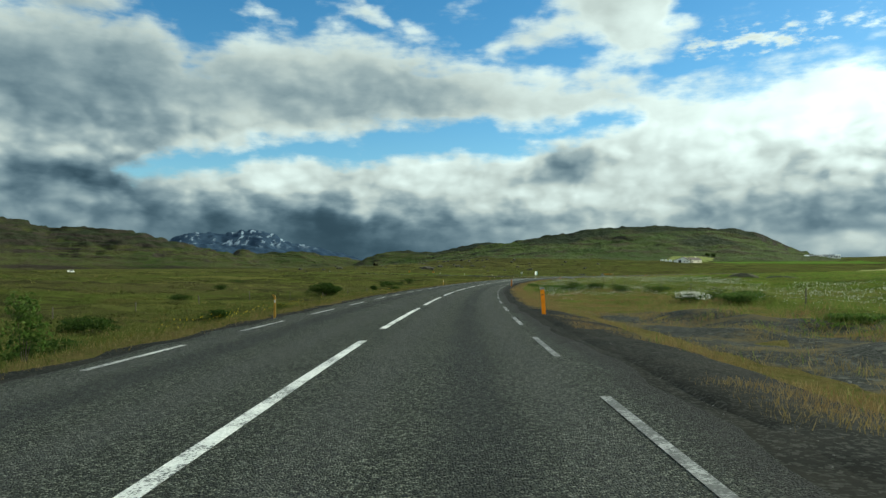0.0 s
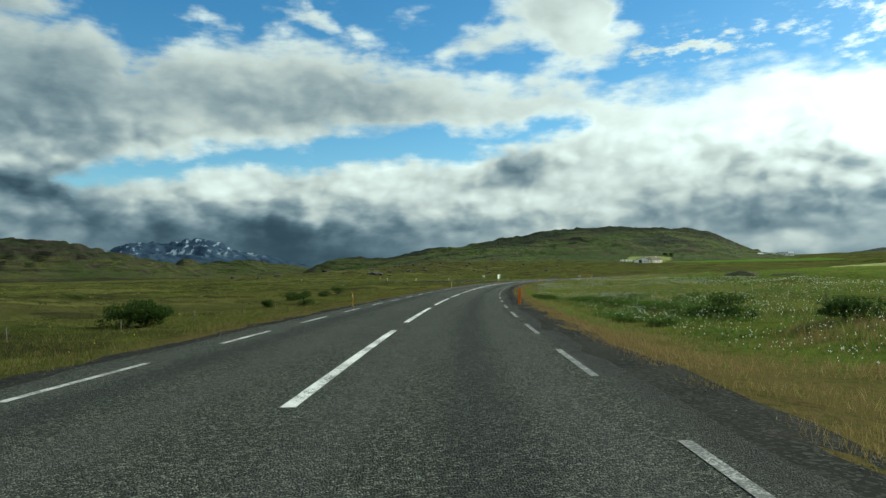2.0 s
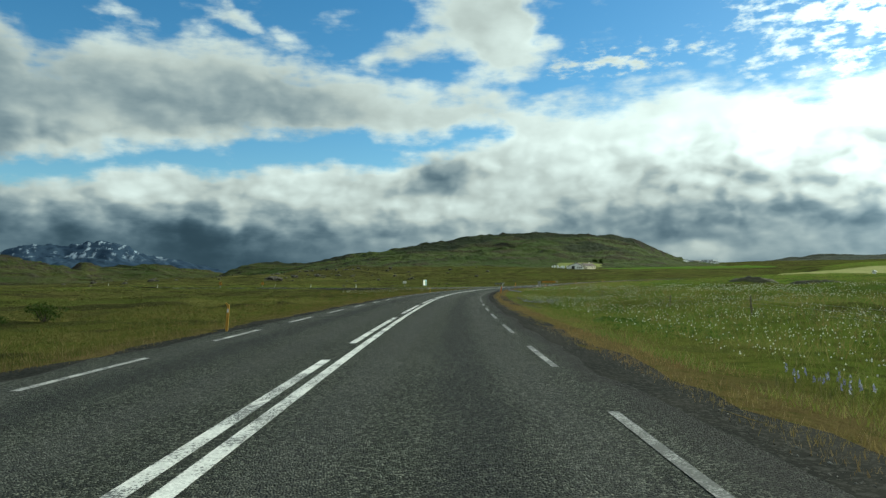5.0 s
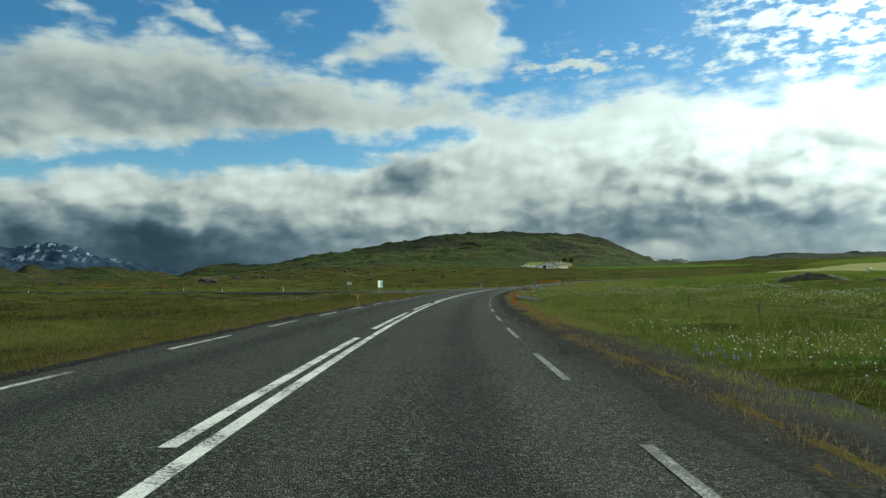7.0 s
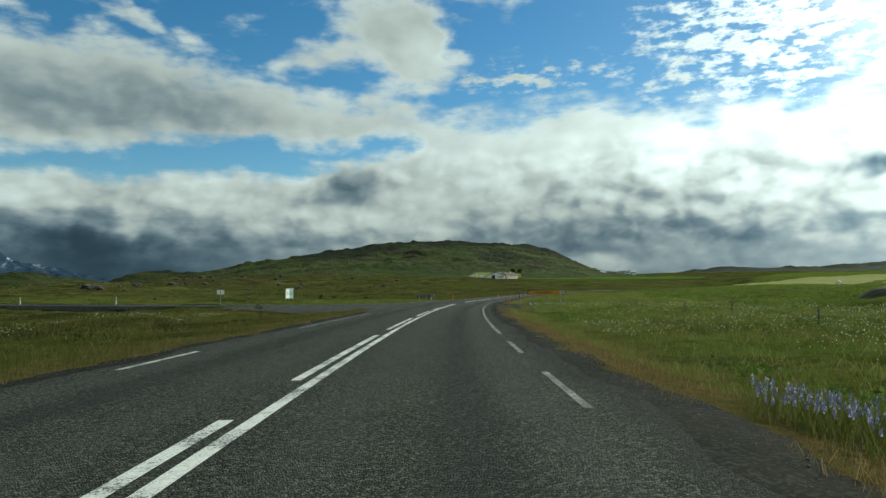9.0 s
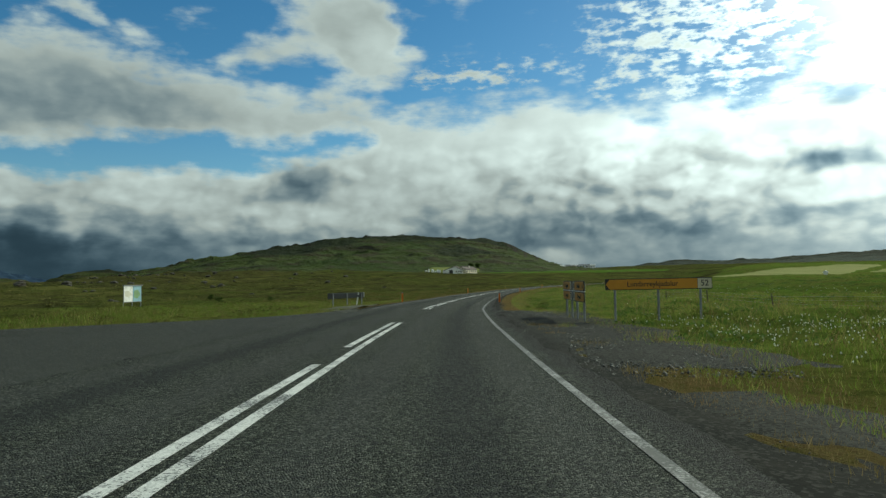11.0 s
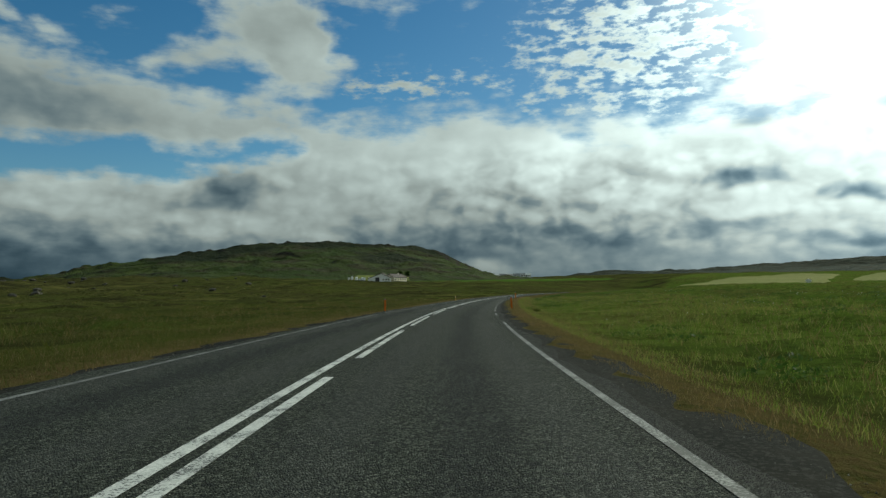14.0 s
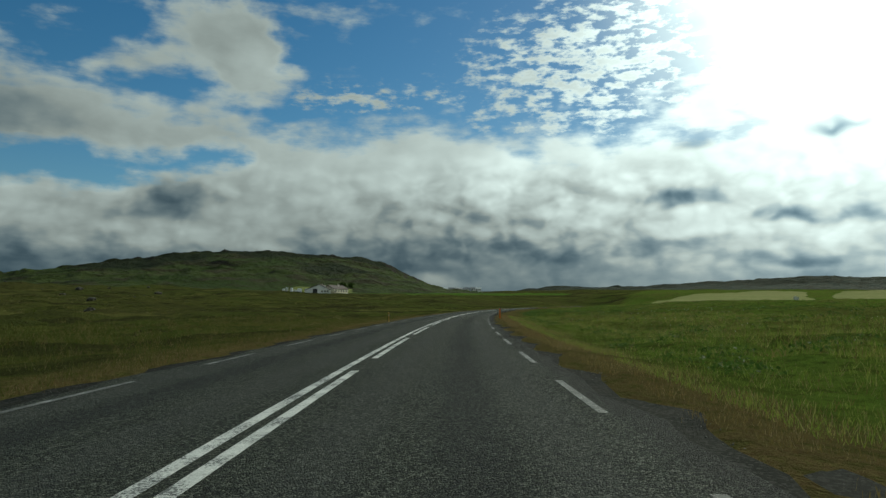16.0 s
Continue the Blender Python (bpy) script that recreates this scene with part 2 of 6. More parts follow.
def surface(name, make):
    """make(kit, bsdf) sets the sockets of the one shader."""
    m = bpy.data.materials.new(name)
    m.use_nodes = True
    make(Kit(m.node_tree), m.node_tree.nodes["Principled BSDF"])
    return m


def plain(name, color, rough=0.6, metal=0.0, wear=0.25, scale=8.0, bump=0.1, spec=0.4):
    """A single-coloured thing with stains and grain."""
    def make(k, b):
        p = k.local()
        stain = k.noise(p, scale * 0.25, 4)
        grain = k.noise(p, scale * 6, 3)
        dark = tuple(c * (1 - wear) for c in color)
        light = tuple(min(1, c * (1 + wear * 0.4)) for c in color)
        c = k.mix(k.ramp(stain, 0.3, 0.7), dark, light)
        c = k.mix(k.math("MULTIPLY", grain, wear * 0.5), c, tuple(x * 0.6 for x in color))
        k.put(b, "Base Color", c)
        k.put(b, "Roughness", k.ramp(stain, 0.2, 0.8, max(0, rough - 0.1), min(1, rough + 0.1)))
        k.put(b, "Metallic", metal)
        k.put(b, "Specular IOR Level", spec)
        k.put(b, "Normal", k.bump(grain, bump, 0.01))
    return surface(name, make)


def make_asphalt(k, b):
    uv = k.t.nodes.new("ShaderNodeUVMap").outputs[0]
    sep = k.t.nodes.new("ShaderNodeSeparateXYZ")
    k.put(sep, 0, uv)
    d = sep.outputs[0]                                   # metres across
    p = k.pos()
    chips = k.grey(k.cells(p, 62.0))
    chips2 = k.grey(k.cells(p, 26.0))
    gap = k.cells(p, 62.0, "Distance")
    patches = k.noise(p, 0.35, 5, 0.6)
    streak = k.noise(k.pos((0.6, 0.6, 0.6)), 1.3, 4)
    base = k.mix(k.ramp(patches, 0.3, 0.7), (0.0245, 0.0275, 0.022), (0.035, 0.0385, 0.0305))
    base = k.mix(k.ramp(chips, 0.52, 1.0), base, (0.150, 0.156, 0.126))
    base = k.mix(k.ramp(chips2, 0.0, 0.35, 0.65, 0.0), base, (0.016, 0.017, 0.018))
    # polished wheel tracks and darker middles of the lanes
    side = k.math("ABSOLUTE", d)
    wob = k.math("MULTIPLY", k.math("SUBTRACT", streak, 0.5), 0.5)
    mid = k.math("ABSOLUTE", k.math("ADD", k.math("SUBTRACT", side, 2.05), wob))
    base = k.mix(k.ramp(mid, 0.1, 0.55, 0.5, 0.0), base, (0.022, 0.023, 0.024))
    tr = k.math("ABSOLUTE", k.math("ADD", k.math("SUBTRACT", k.math("ABSOLUTE", k.math("SUBTRACT", side, 1.85)), 0.95), wob))
    base = k.mix(k.ramp(tr, 0.1, 0.5, 0.25, 0.0), base, (0.080, 0.080, 0.077))
    edge = k.ramp(k.math("ADD", side, k.math("MULTIPLY", wob, 0.8)), 3.25, 3.75, 0.0, 0.75)
    base = k.mix(edge, base, (0.028, 0.027, 0.025))
    k.put(b, "Base Color", base)
    k.put(b, "Roughness", k.ramp(chips, 0.0, 1.0, 1.0, 0.8))
    k.put(b, "Specular IOR Level", 0.1)
    k.put(b, "Normal", k.bump(k.math("SUBTRACT", chips, gap), 1.0, 0.022))


def make_paint(k, b):
    p = k.pos()
    chips = k.grey(k.cells(p, 62.0))
    worn = k.noise(p, 1.6, 5, 0.65)
    lost = k.ramp(k.math("ADD", worn, k.math("MULTIPLY", chips, 0.28)), 0.66, 0.78)
    c = k.mix(k.ramp(chips, 0.0, 1.0), (0.50, 0.50, 0.47), (0.72, 0.71, 0.67))
    k.put(b, "Base Color", k.mix(lost, c, (0.09, 0.09, 0.085)))
    k.put(b, "Roughness", 0.75)
    k.put(b, "Normal", k.bump(chips, 0.7, 0.01))


def make_edge_paint(k, b, hold=0.44, bright=1.25):
    p = k.pos()
    chips = k.grey(k.cells(p, 62.0))
    worn = k.noise(p, 2.2, 5, 0.65)
    lost = k.ramp(k.math("ADD", worn, k.math("MULTIPLY", chips, 0.4)), hold, hold + 0.30)
    c = k.mix(k.ramp(chips, 0.0, 1.0), tuple(v * bright for v in (0.22, 0.22, 0.21)), tuple(v * bright for v in (0.44, 0.43, 0.41)))
    k.put(b, "Base Color", k.mix(lost, c, (0.07, 0.07, 0.065)))
    k.put(b, "Roughness", 0.8)
    k.put(b, "Normal", k.bump(chips, 0.7, 0.01))


def make_gravel(k, b, bright=1.0):
    p = k.pos()
    st = k.grey(k.cells(p, 34.0))
    big = k.grey(k.cells(p, 19.0))
    n = k.noise(p, 0.8, 5, 0.6)
    c = k.mix(k.ramp(n, 0.35, 0.65), (0.009, 0.0095, 0.008), (0.019, 0.018, 0.014))
    c = k.mix(k.ramp(st, 0.62, 1.0), c, (0.040, 0.040, 0.034))
    c = k.mix(k.ramp(big, 0.82, 1.0, 0.0, 0.5), c, (0.052, 0.051, 0.044))
    c = c if bright == 1.0 else k.mix(k.ramp(st, 0.1, 0.9), c, tuple(bright * v for v in (0.040, 0.040, 0.034)))
    k.put(b, "Base Color", c)
    k.put(b, "Roughness", 1.0)
    k.put(b, "Specular IOR Level", 0.05)
    k.put(b, "Normal", k.bump(k.math("ADD", st, big), 1.0, 0.035))


def make_ground(k, b):
    """Moor: lush, olive and heathy patches; the zones say where the verge is dry, the meadow lush, the heath brown."""
    a = k.t.nodes.new("ShaderNodeVertexColor")
    a.layer_name = "zone"
    z = k.t.nodes.new("ShaderNodeSeparateColor")
    k.put(z, 0, a.outputs[0])
    dry, lush, heath = z.outputs[0], z.outputs[1], z.outputs[2]
    p = k.pos((1, 1, 0.3))
    far = k.noise(k.pos((0.55, 1, 0.2)), 0.011, 6, 0.6)
    big = k.noise(p, 0.055, 6, 0.62)
    mid = k.noise(p, 0.33, 6, 0.65)
    small = k.noise(p, 2.6, 5, 0.7)
    tiny = k.noise(p, 19.0, 4, 0.7)
    c = k.mix(k.ramp(big, 0.34, 0.64), (0.046, 0.064, 0.014), (0.078, 0.082, 0.023))
    c = k.mix(k.ramp(far, 0.42, 0.62, 0.0, 0.7), c, (0.098, 0.086, 0.022))
    c = k.mix(k.ramp(k.noise(k.pos((0.4, 1, 0.3)), 0.12, 6, 0.65), 0.50, 0.62, 0.0, 0.75), c, (0.066, 0.052, 0.020))
    c = k.mix(k.ramp(k.noise(k.pos((0.35, 1, 0.3)), 0.075, 7, 0.7), 0.535, 0.575, 0.0, 0.85), c, (0.026, 0.027, 0.012))
    c = k.mix(k.ramp(mid, 0.52, 0.68, 0.0, 0.8), c, (0.036, 0.050, 0.009))
    c = k.mix(k.math("MULTIPLY", lush, k.ramp(mid, 0.2, 0.7, 1.0, 0.6)), c, k.mix(k.ramp(big, 0.42, 0.62), (0.122, 0.198, 0.028), (0.155, 0.170, 0.040)))
    c = k.mix(k.math("MULTIPLY", heath, k.ramp(big, 0.3, 0.6, 0.6, 1.0)), c, (0.064, 0.054, 0.024))
    c = k.mix(k.math("MULTIPLY", heath, k.ramp(mid, 0.55, 0.66, 0.0, 0.8)), c, (0.035, 0.030, 0.022))
    c = k.mix(k.math("MULTIPLY", dry, k.ramp(mid, 0.25, 0.55, 1.0, 0.75)), c, (0.135, 0.096, 0.045))
    c = k.mix(k.math("MULTIPLY", dry, k.ramp(small, 0.5, 0.68, 0.0, 0.8)), c, (0.075, 0.052, 0.024))
    c = k.mix(k.ramp(small, 0.34, 0.58, 0.6, 0.0), c, (0.034, 0.046, 0.010))
    c = k.mix(k.math("MULTIPLY", k.ramp(k.noise(p, 0.9, 5, 0.7), 0.52, 0.63, 0.0, 0.8), k.math("SUBTRACT", 1.0, dry)), c, (0.050, 0.056, 0.014))
    # peat banks and woody heath in long streaks on the open moor
    open_moor = k.math("SUBTRACT", 1.0, k.math("MINIMUM", k.math("ADD", k.math("MULTIPLY", lush, 0.85), dry), 1.0))
    bank_ = k.ramp(k.noise(k.pos((0.30, 1, 0.3)), 0.085, 7, 0.68), 0.53, 0.575, 0.0, 0.85)
    c = k.mix(k.math("MULTIPLY", open_moor, bank_), c, (0.024, 0.023, 0.012))
    pale = k.ramp(k.noise(k.pos((0.22, 1, 0.3)), 0.05, 6, 0.6), 0.56, 0.63, 0.0, 0.6)
    c = k.mix(k.math("MULTIPLY", open_moor, pale), c, (0.125, 0.118, 0.036))
    c = k.mix(k.ramp(tiny, 0.45, 0.75, 0.0, 0.4), c, (0.140, 0.160, 0.042))
    k.put(b, "Base Color", c)
    k.put(b, "Roughness", 1.0)
    k.put(b, "Specular IOR Level", 0.0)
    h = k.math("ADD", k.math("MULTIPLY", small, 1.0), k.math("MULTIPLY", tiny, 0.35))
    k.put(b, "Normal", k.bump(k.math("ADD", h, k.math("MULTIPLY", mid, 2.0)), 1.0, 0.24))


def make_hill(k, b, low=(0.040, 0.062, 0.014), high=(0.066, 0.084, 0.024), heath=0.85):
    p = k.pos()
    nrm = k.t.nodes.new("ShaderNodeSeparateXYZ")
    k.put(nrm, 0, k.t.nodes.new("ShaderNodeNewGeometry").outputs["Normal"])
    big = k.noise(k.pos((1, 1, 2.0)), 0.006, 6, 0.6)
    mid = k.noise(k.pos((1, 1, 3.0)), 0.022, 7, 0.68)
    small = k.noise(p, 0.13, 6, 0.7)
    lay = k.noise(k.pos((0.15, 0.15, 2.6)), 0.045, 5, 0.6)
    c = k.mix(k.ramp(big, 0.36, 0.62), low, high)
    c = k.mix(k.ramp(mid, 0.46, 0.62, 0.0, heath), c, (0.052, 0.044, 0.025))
    c = k.mix(k.ramp(small, 0.50, 0.66, 0.0, 0.7), c, (0.022, 0.026, 0.011))
    zz = k.t.nodes.new("ShaderNodeSeparateXYZ")
    k.put(zz, 0, p)
    # dark heath patches, more uphill; cloud shade is painted in with them
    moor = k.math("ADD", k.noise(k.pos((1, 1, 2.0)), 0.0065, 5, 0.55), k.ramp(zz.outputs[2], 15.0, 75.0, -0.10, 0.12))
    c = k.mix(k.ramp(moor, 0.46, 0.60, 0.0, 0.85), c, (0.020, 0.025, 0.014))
    steep = k.ramp(nrm.outputs[2], 0.95, 0.84)
    c = k.mix(k.math("MULTIPLY", steep, k.ramp(lay, 0.40, 0.56)), c, (0.034, 0.029, 0.023))
    k.put(b, "Base Color", c)
    k.put(b, "Roughness", 1.0)
    k.put(b, "Specular IOR Level", 0.05)
    k.put(b, "Normal", k.bump(k.math("ADD", mid, k.math("MULTIPLY", small, 0.4)), 1.0, 9.0))


def make_mountain(k, b):
    p = k.pos()
    nrm = k.t.nodes.new("ShaderNodeSeparateXYZ")
    k.put(nrm, 0, k.t.nodes.new("ShaderNodeNewGeometry").outputs["Normal"])
    sep = k.t.nodes.new("ShaderNodeSeparateXYZ")
    k.put(sep, 0, p)
    n = k.noise(k.pos((1, 1, 1.2)), 0.016, 7, 0.66)
    streak = k.noise(k.pos((1.8, 0.6, 0.25)), 0.02, 6, 0.6)
    # distance haze is put into the colour: blue rock, dimmed bluish snow
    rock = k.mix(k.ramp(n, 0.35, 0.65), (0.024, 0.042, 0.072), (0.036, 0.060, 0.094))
    snow = k.math("MULTIPLY", k.ramp(streak, 0.56, 0.61), k.ramp(sep.outputs[2], 85.0, 150.0))
    snow = k.math("MULTIPLY", snow, k.ramp(n, 0.42, 0.52))
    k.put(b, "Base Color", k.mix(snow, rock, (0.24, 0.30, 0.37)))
    k.put(b, "Roughness", 1.0)
    k.put(b, "Specular IOR Level", 0.0)
    k.put(b, "Normal", k.bump(n, 0.5, 10.0))


def make_blades(colors, dark=0.5):
    def make(k, b):
        g = k.t.nodes.new("ShaderNodeNewGeometry")
        r = g.outputs["Random Per Island"]
        n = k.noise(k.pos(), 0.22, 4, 0.6)
        c = k.mix(k.ramp(n, 0.35, 0.65), colors[0], colors[1])
        c = k.mix(k.ramp(r, 0.55, 1.0, 0.0, 0.9), c, colors[2])
        c = k.mix(k.ramp(r, 0.0, 0.3, 0.6, 0.0), c, tuple(x * dark for x in colors[0]))
        k.put(b, "Base Color", c)
        k.put(b, "Roughness", 0.7)
        k.put(b, "Specular IOR Level", 0.05)
        up = k.t.nodes.new("ShaderNodeVectorMath")
        up.operation = "ADD"
        k.put(up, 0, g.outputs["Normal"]), k.put(up, 1, (0.0, 0.0, 1.3))
        un = k.t.nodes.new("ShaderNodeVectorMath")
        un.operation = "NORMALIZE"
        k.put(un, 0, up.outputs[0])
        k.put(b, "Normal", un.outputs[0])
        # thin leaves let some light through
        tr = k.t.nodes.new("ShaderNodeBsdfTranslucent")
        k.put(tr, 0, c)
        mx = k.t.nodes.new("ShaderNodeMixShader")
        k.put(mx, 0, 0.5)
        out = k.t.nodes["Material Output"]
        k.t.links.new(b.outputs[0], mx.inputs[1])
        k.t.links.new(tr.outputs[0], mx.inputs[2])
        k.t.links.new(mx.outputs[0], out.inputs[0])
    return make


def make_field(c0, c1):
    def make(k, b):
        n = k.noise(k.pos((1, 0.3, 1)), 0.05, 5, 0.6)
        s = k.noise(k.pos(), 0.6, 4, 0.6)
        c = k.mix(k.ramp(n, 0.3, 0.7), c0, c1)
        k.put(b, "Base Color", k.mix(k.ramp(s, 0.45, 0.7, 0.0, 0.4), c, tuple(x * 0.6 for x in c0)))
        k.put(b, "Roughness", 1.0)
        k.put(b, "Specular IOR Level", 0.0)
        k.put(b, "Normal", k.bump(s, 0.6, 0.3))
    return make


def make_rock(k, b):
    r = k.t.nodes.new("ShaderNodeNewGeometry").outputs["Random Per Island"]
    n = k.noise(k.pos(), 2.2, 6, 0.65)
    m = k.noise(k.pos(), 9.0, 4, 0.6)
    c = k.mix(k.ramp(n, 0.3, 0.7), (0.032, 0.029, 0.023), (0.080, 0.072, 0.056))
    c = k.mix(k.ramp(m, 0.55, 0.7, 0.0, 0.6), c, (0.10, 0.095, 0.05))
    c = k.mix(k.math("MULTIPLY", r, 0.5), c, (0.050, 0.044, 0.034))
    k.put(b, "Base Color", c)
    k.put(b, "Roughness", 0.95)
    k.put(b, "Normal", k.bump(k.math("ADD", n, m), 0.9, 0.08))


def make_pebble(k, b):
    r = k.t.nodes.new("ShaderNodeNewGeometry").outputs["Random Per Island"]
    c = k.mix(k.ramp(r, 0.0, 0.9), (0.030, 0.030, 0.027), (0.120, 0.117, 0.105))
    c = k.mix(k.ramp(r, 0.92, 1.0), c, (0.30, 0.29, 0.26))
    k.put(b, "Base Color", k.mix(k.math("MULTIPLY", k.noise(k.pos(), 40.0), 0.4), c, (0.05, 0.05, 0.045)))
    k.put(b, "Roughness", 0.8)


def make_turnout(k, b):
    p = k.pos()
    st = k.grey(k.cells(p, 22.0))
    big = k.grey(k.cells(p, 7.0))
    n = k.noise(p, 0.55, 5, 0.62)
    fine = k.noise(p, 14.0, 4, 0.7)
    c = k.mix(k.ramp(st, 0.2, 1.0), (0.017, 0.019, 0.016), (0.048, 0.050, 0.044))
    c = k.mix(k.ramp(big, 0.75, 1.0, 0.0, 0.7), c, (0.090, 0.088, 0.076))
    c = k.mix(k.ramp(n, 0.48, 0.60), c, k.mix(fine, (0.036, 0.030, 0.016), (0.125, 0.098, 0.046)))
    k.put(b, "Base Color", c)
    k.put(b, "Roughness", 1.0)
    k.put(b, "Specular IOR Level", 0.05)
    k.put(b, "Normal", k.bump(k.math("ADD", st, k.math("ADD", big, fine)), 0.9, 0.03))


def make_glass(k, b):
    k.put(b, "Base Color", (0.02, 0.025, 0.03, 1))
    k.put(b, "Roughness", 0.08)
    k.put(b, "Specular IOR Level", 0.7)


M_asphalt = surface("asphalt", make_asphalt)
M_white = surface("road_paint", make_paint)
M_edge = surface("worn_edge_paint", make_edge_paint)
M_edge_left = surface("edge_paint", lambda k, b: make_edge_paint(k, b, 0.58, 1.7))
M_gravel = surface("gravel", make_gravel)
# paler copy for the apron, glints and haze put into its colour
M_gravel_pale = surface("pale_gravel", lambda k, b: make_gravel(k, b, 1.35))
M_turnout = surface("stony_turnout", make_turnout)
M_ground = surface("moor", make_ground)
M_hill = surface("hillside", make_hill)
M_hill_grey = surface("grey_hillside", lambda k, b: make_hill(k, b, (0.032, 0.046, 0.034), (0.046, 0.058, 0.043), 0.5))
# darkened hillside copy: the cloud shadow on these hills is in its colour
M_hill_shaded = surface("cloud_shaded_hillside", lambda k, b: make_hill(k, b, (0.034, 0.050, 0.012), (0.056, 0.062, 0.020), 0.7))
M_hazy_mountain = surface("hazy_mountain", make_mountain)
M_rock = surface("lava_rock", make_rock)
M_glass = surface("window_glass", make_glass)
M_pebble = surface("loose_pebbles", make_pebble)
M_grass = surface("grass_blades", make_blades([(0.082, 0.138, 0.020), (0.140, 0.165, 0.034), (0.260, 0.240, 0.090)], 0.5))
# lush field grass, brightened further: backlight and glare are in its green
M_lush = surface("lush_grass_blades", make_blades([(0.125, 0.200, 0.026), (0.190, 0.230, 0.042), (0.310, 0.285, 0.100)], 0.55))
M_dry = surface("dry_grass_blades", make_blades([(0.180, 0.120, 0.050), (0.150, 0.124, 0.040), (0.270, 0.205, 0.105)], 0.65))
# olive moor grass, lowered further for the cloud shade on the left
M_moorgrass = surface("moor_grass_blades", make_blades([(0.060, 0.082, 0.014), (0.084, 0.090, 0.021), (0.150, 0.132, 0.046)], 0.6))
M_leaf = surface("shrub_leaves", make_blades([(0.024, 0.050, 0.009), (0.036, 0.064, 0.012), (0.062, 0.088, 0.020)], 0.45))
M_straw = surface("straw_grass", make_blades([(0.170, 0.150, 0.045), (0.130, 0.135, 0.035), (0.240, 0.205, 0.085)], 0.6))
M_heath = surface("heath_leaves", make_blades([(0.038, 0.050, 0.013), (0.056, 0.052, 0.020), (0.086, 0.088, 0.028)], 0.6))
M_mound = surface("willow_mound_leaves", make_blades([(0.048, 0.096, 0.016), (0.070, 0.118, 0.022), (0.115, 0.155, 0.042)], 0.5))
M_tussock = surface("tussock_grass", make_blades([(0.058, 0.084, 0.012), (0.085, 0.098, 0.018), (0.140, 0.130, 0.034)], 0.6))
M_cotton = surface("cottongrass_heads", make_blades([(0.75, 0.75, 0.70), (0.65, 0.66, 0.60), (0.8, 0.8, 0.78)], 0.8))
M_lupin = surface("lupin_spikes", make_blades([(0.12, 0.13, 0.24), (0.19, 0.20, 0.31), (0.42, 0.43, 0.47)], 0.6))
M_yellow = surface("yellow_flowers", make_blades([(0.60, 0.46, 0.02), (0.55, 0.42, 0.03), (0.65, 0.55, 0.08)], 0.8))
M_hay = surface("mown_meadow", make_field((0.170, 0.195, 0.065), (0.225, 0.235, 0.092)))
M_pale = surface("pale_hayfield", make_field((0.24, 0.25, 0.10), (0.30, 0.29, 0.13)))
M_meadow = surface("green_meadow", make_field((0.070, 0.125, 0.020), (0.095, 0.15, 0.030)))
M_orange = plain("orange_plastic", (0.60, 0.20, 0.022), 0.5, wear=0.22, scale=14)


def let_light_through(m, share):
    """Thin plastic glows with the light behind it."""
    k = Kit(m.node_tree)
    b = m.node_tree.nodes["Principled BSDF"]
    tr = k.t.nodes.new("ShaderNodeBsdfTranslucent")
    k.put(tr, 0, b.inputs["Base Color"].links[0].from_socket)
    mx = k.t.nodes.new("ShaderNodeMixShader")
    k.put(mx, 0, share)
    k.t.links.new(b.outputs[0], mx.inputs[1])
    k.t.links.new(tr.outputs[0], mx.inputs[2])
    k.t.links.new(mx.outputs[0], k.t.nodes["Material Output"].inputs[0])


M_amber = plain("amber_plastic", (0.88, 0.42, 0.02), 0.5, wear=0.2, scale=14)
M_yellowpost = plain("yellow_plastic", (0.50, 0.31, 0.06), 0.55, wear=0.25, scale=14)
M_reflector = plain("white_reflector", (0.75, 0.75, 0.72), 0.3, wear=0.15)
M_steel = plain("galvanised_steel", (0.26, 0.27, 0.28), 0.5, metal=0.35, wear=0.35, scale=10)
M_alu = plain("bare_aluminium", (0.62, 0.63, 0.63), 0.42, metal=0.6, wear=0.15, scale=6)
M_signback = plain("weathered_sign_back", (0.075, 0.080, 0.080), 0.6, metal=0.1, wear=0.3, scale=3)
M_signyellow = plain("sign_yellow_sheeting", (0.50, 0.23, 0.018), 0.5, wear=0.22, scale=3)
M_signwhite = plain("sign_white_sheeting", (0.52, 0.47, 0.34), 0.5, wear=0.15, scale=3)
M_black = plain("sign_black", (0.015, 0.016, 0.016), 0.55, wear=0.2)
M_wood = plain("weathered_fence_wood", (0.13, 0.11, 0.085), 0.9, wear=0.5, scale=18, bump=0.5)
M_wall = plain("white_render_wall", (0.82, 0.82, 0.78), 0.85, wear=0.12, scale=0.8)
M_cream = plain("cream_wall", (0.76, 0.69, 0.55), 0.85, wear=0.12, scale=0.8)
M_roofbrown = plain("brown_iron_roof", (0.085, 0.055, 0.045), 0.7, wear=0.35, scale=0.7)
M_roofgrey = plain("grey_iron_roof", (0.22, 0.23, 0.235), 0.55, wear=0.3, scale=0.7)
M_door = plain("dark_barn_door", (0.045, 0.045, 0.045), 0.7, wear=0.3)
M_bale = plain("white_bale_wrap", (0.78, 0.79, 0.80), 0.35, wear=0.1, scale=3)
M_bark = plain("bark", (0.075, 0.060, 0.045), 0.95, wear=0.4, scale=12, bump=0.6)
M_soil = plain("dark_soil", (0.060, 0.056, 0.028), 1.0, wear=0.5, scale=2.5, bump=0.8)
M_map = plain("faded_map_sheet", (0.60, 0.58, 0.48), 0.5, wear=0.15, scale=5)
M_mapblue = plain("blue_map_panel", (0.22, 0.38, 0.46), 0.5, wear=0.3, scale=5)
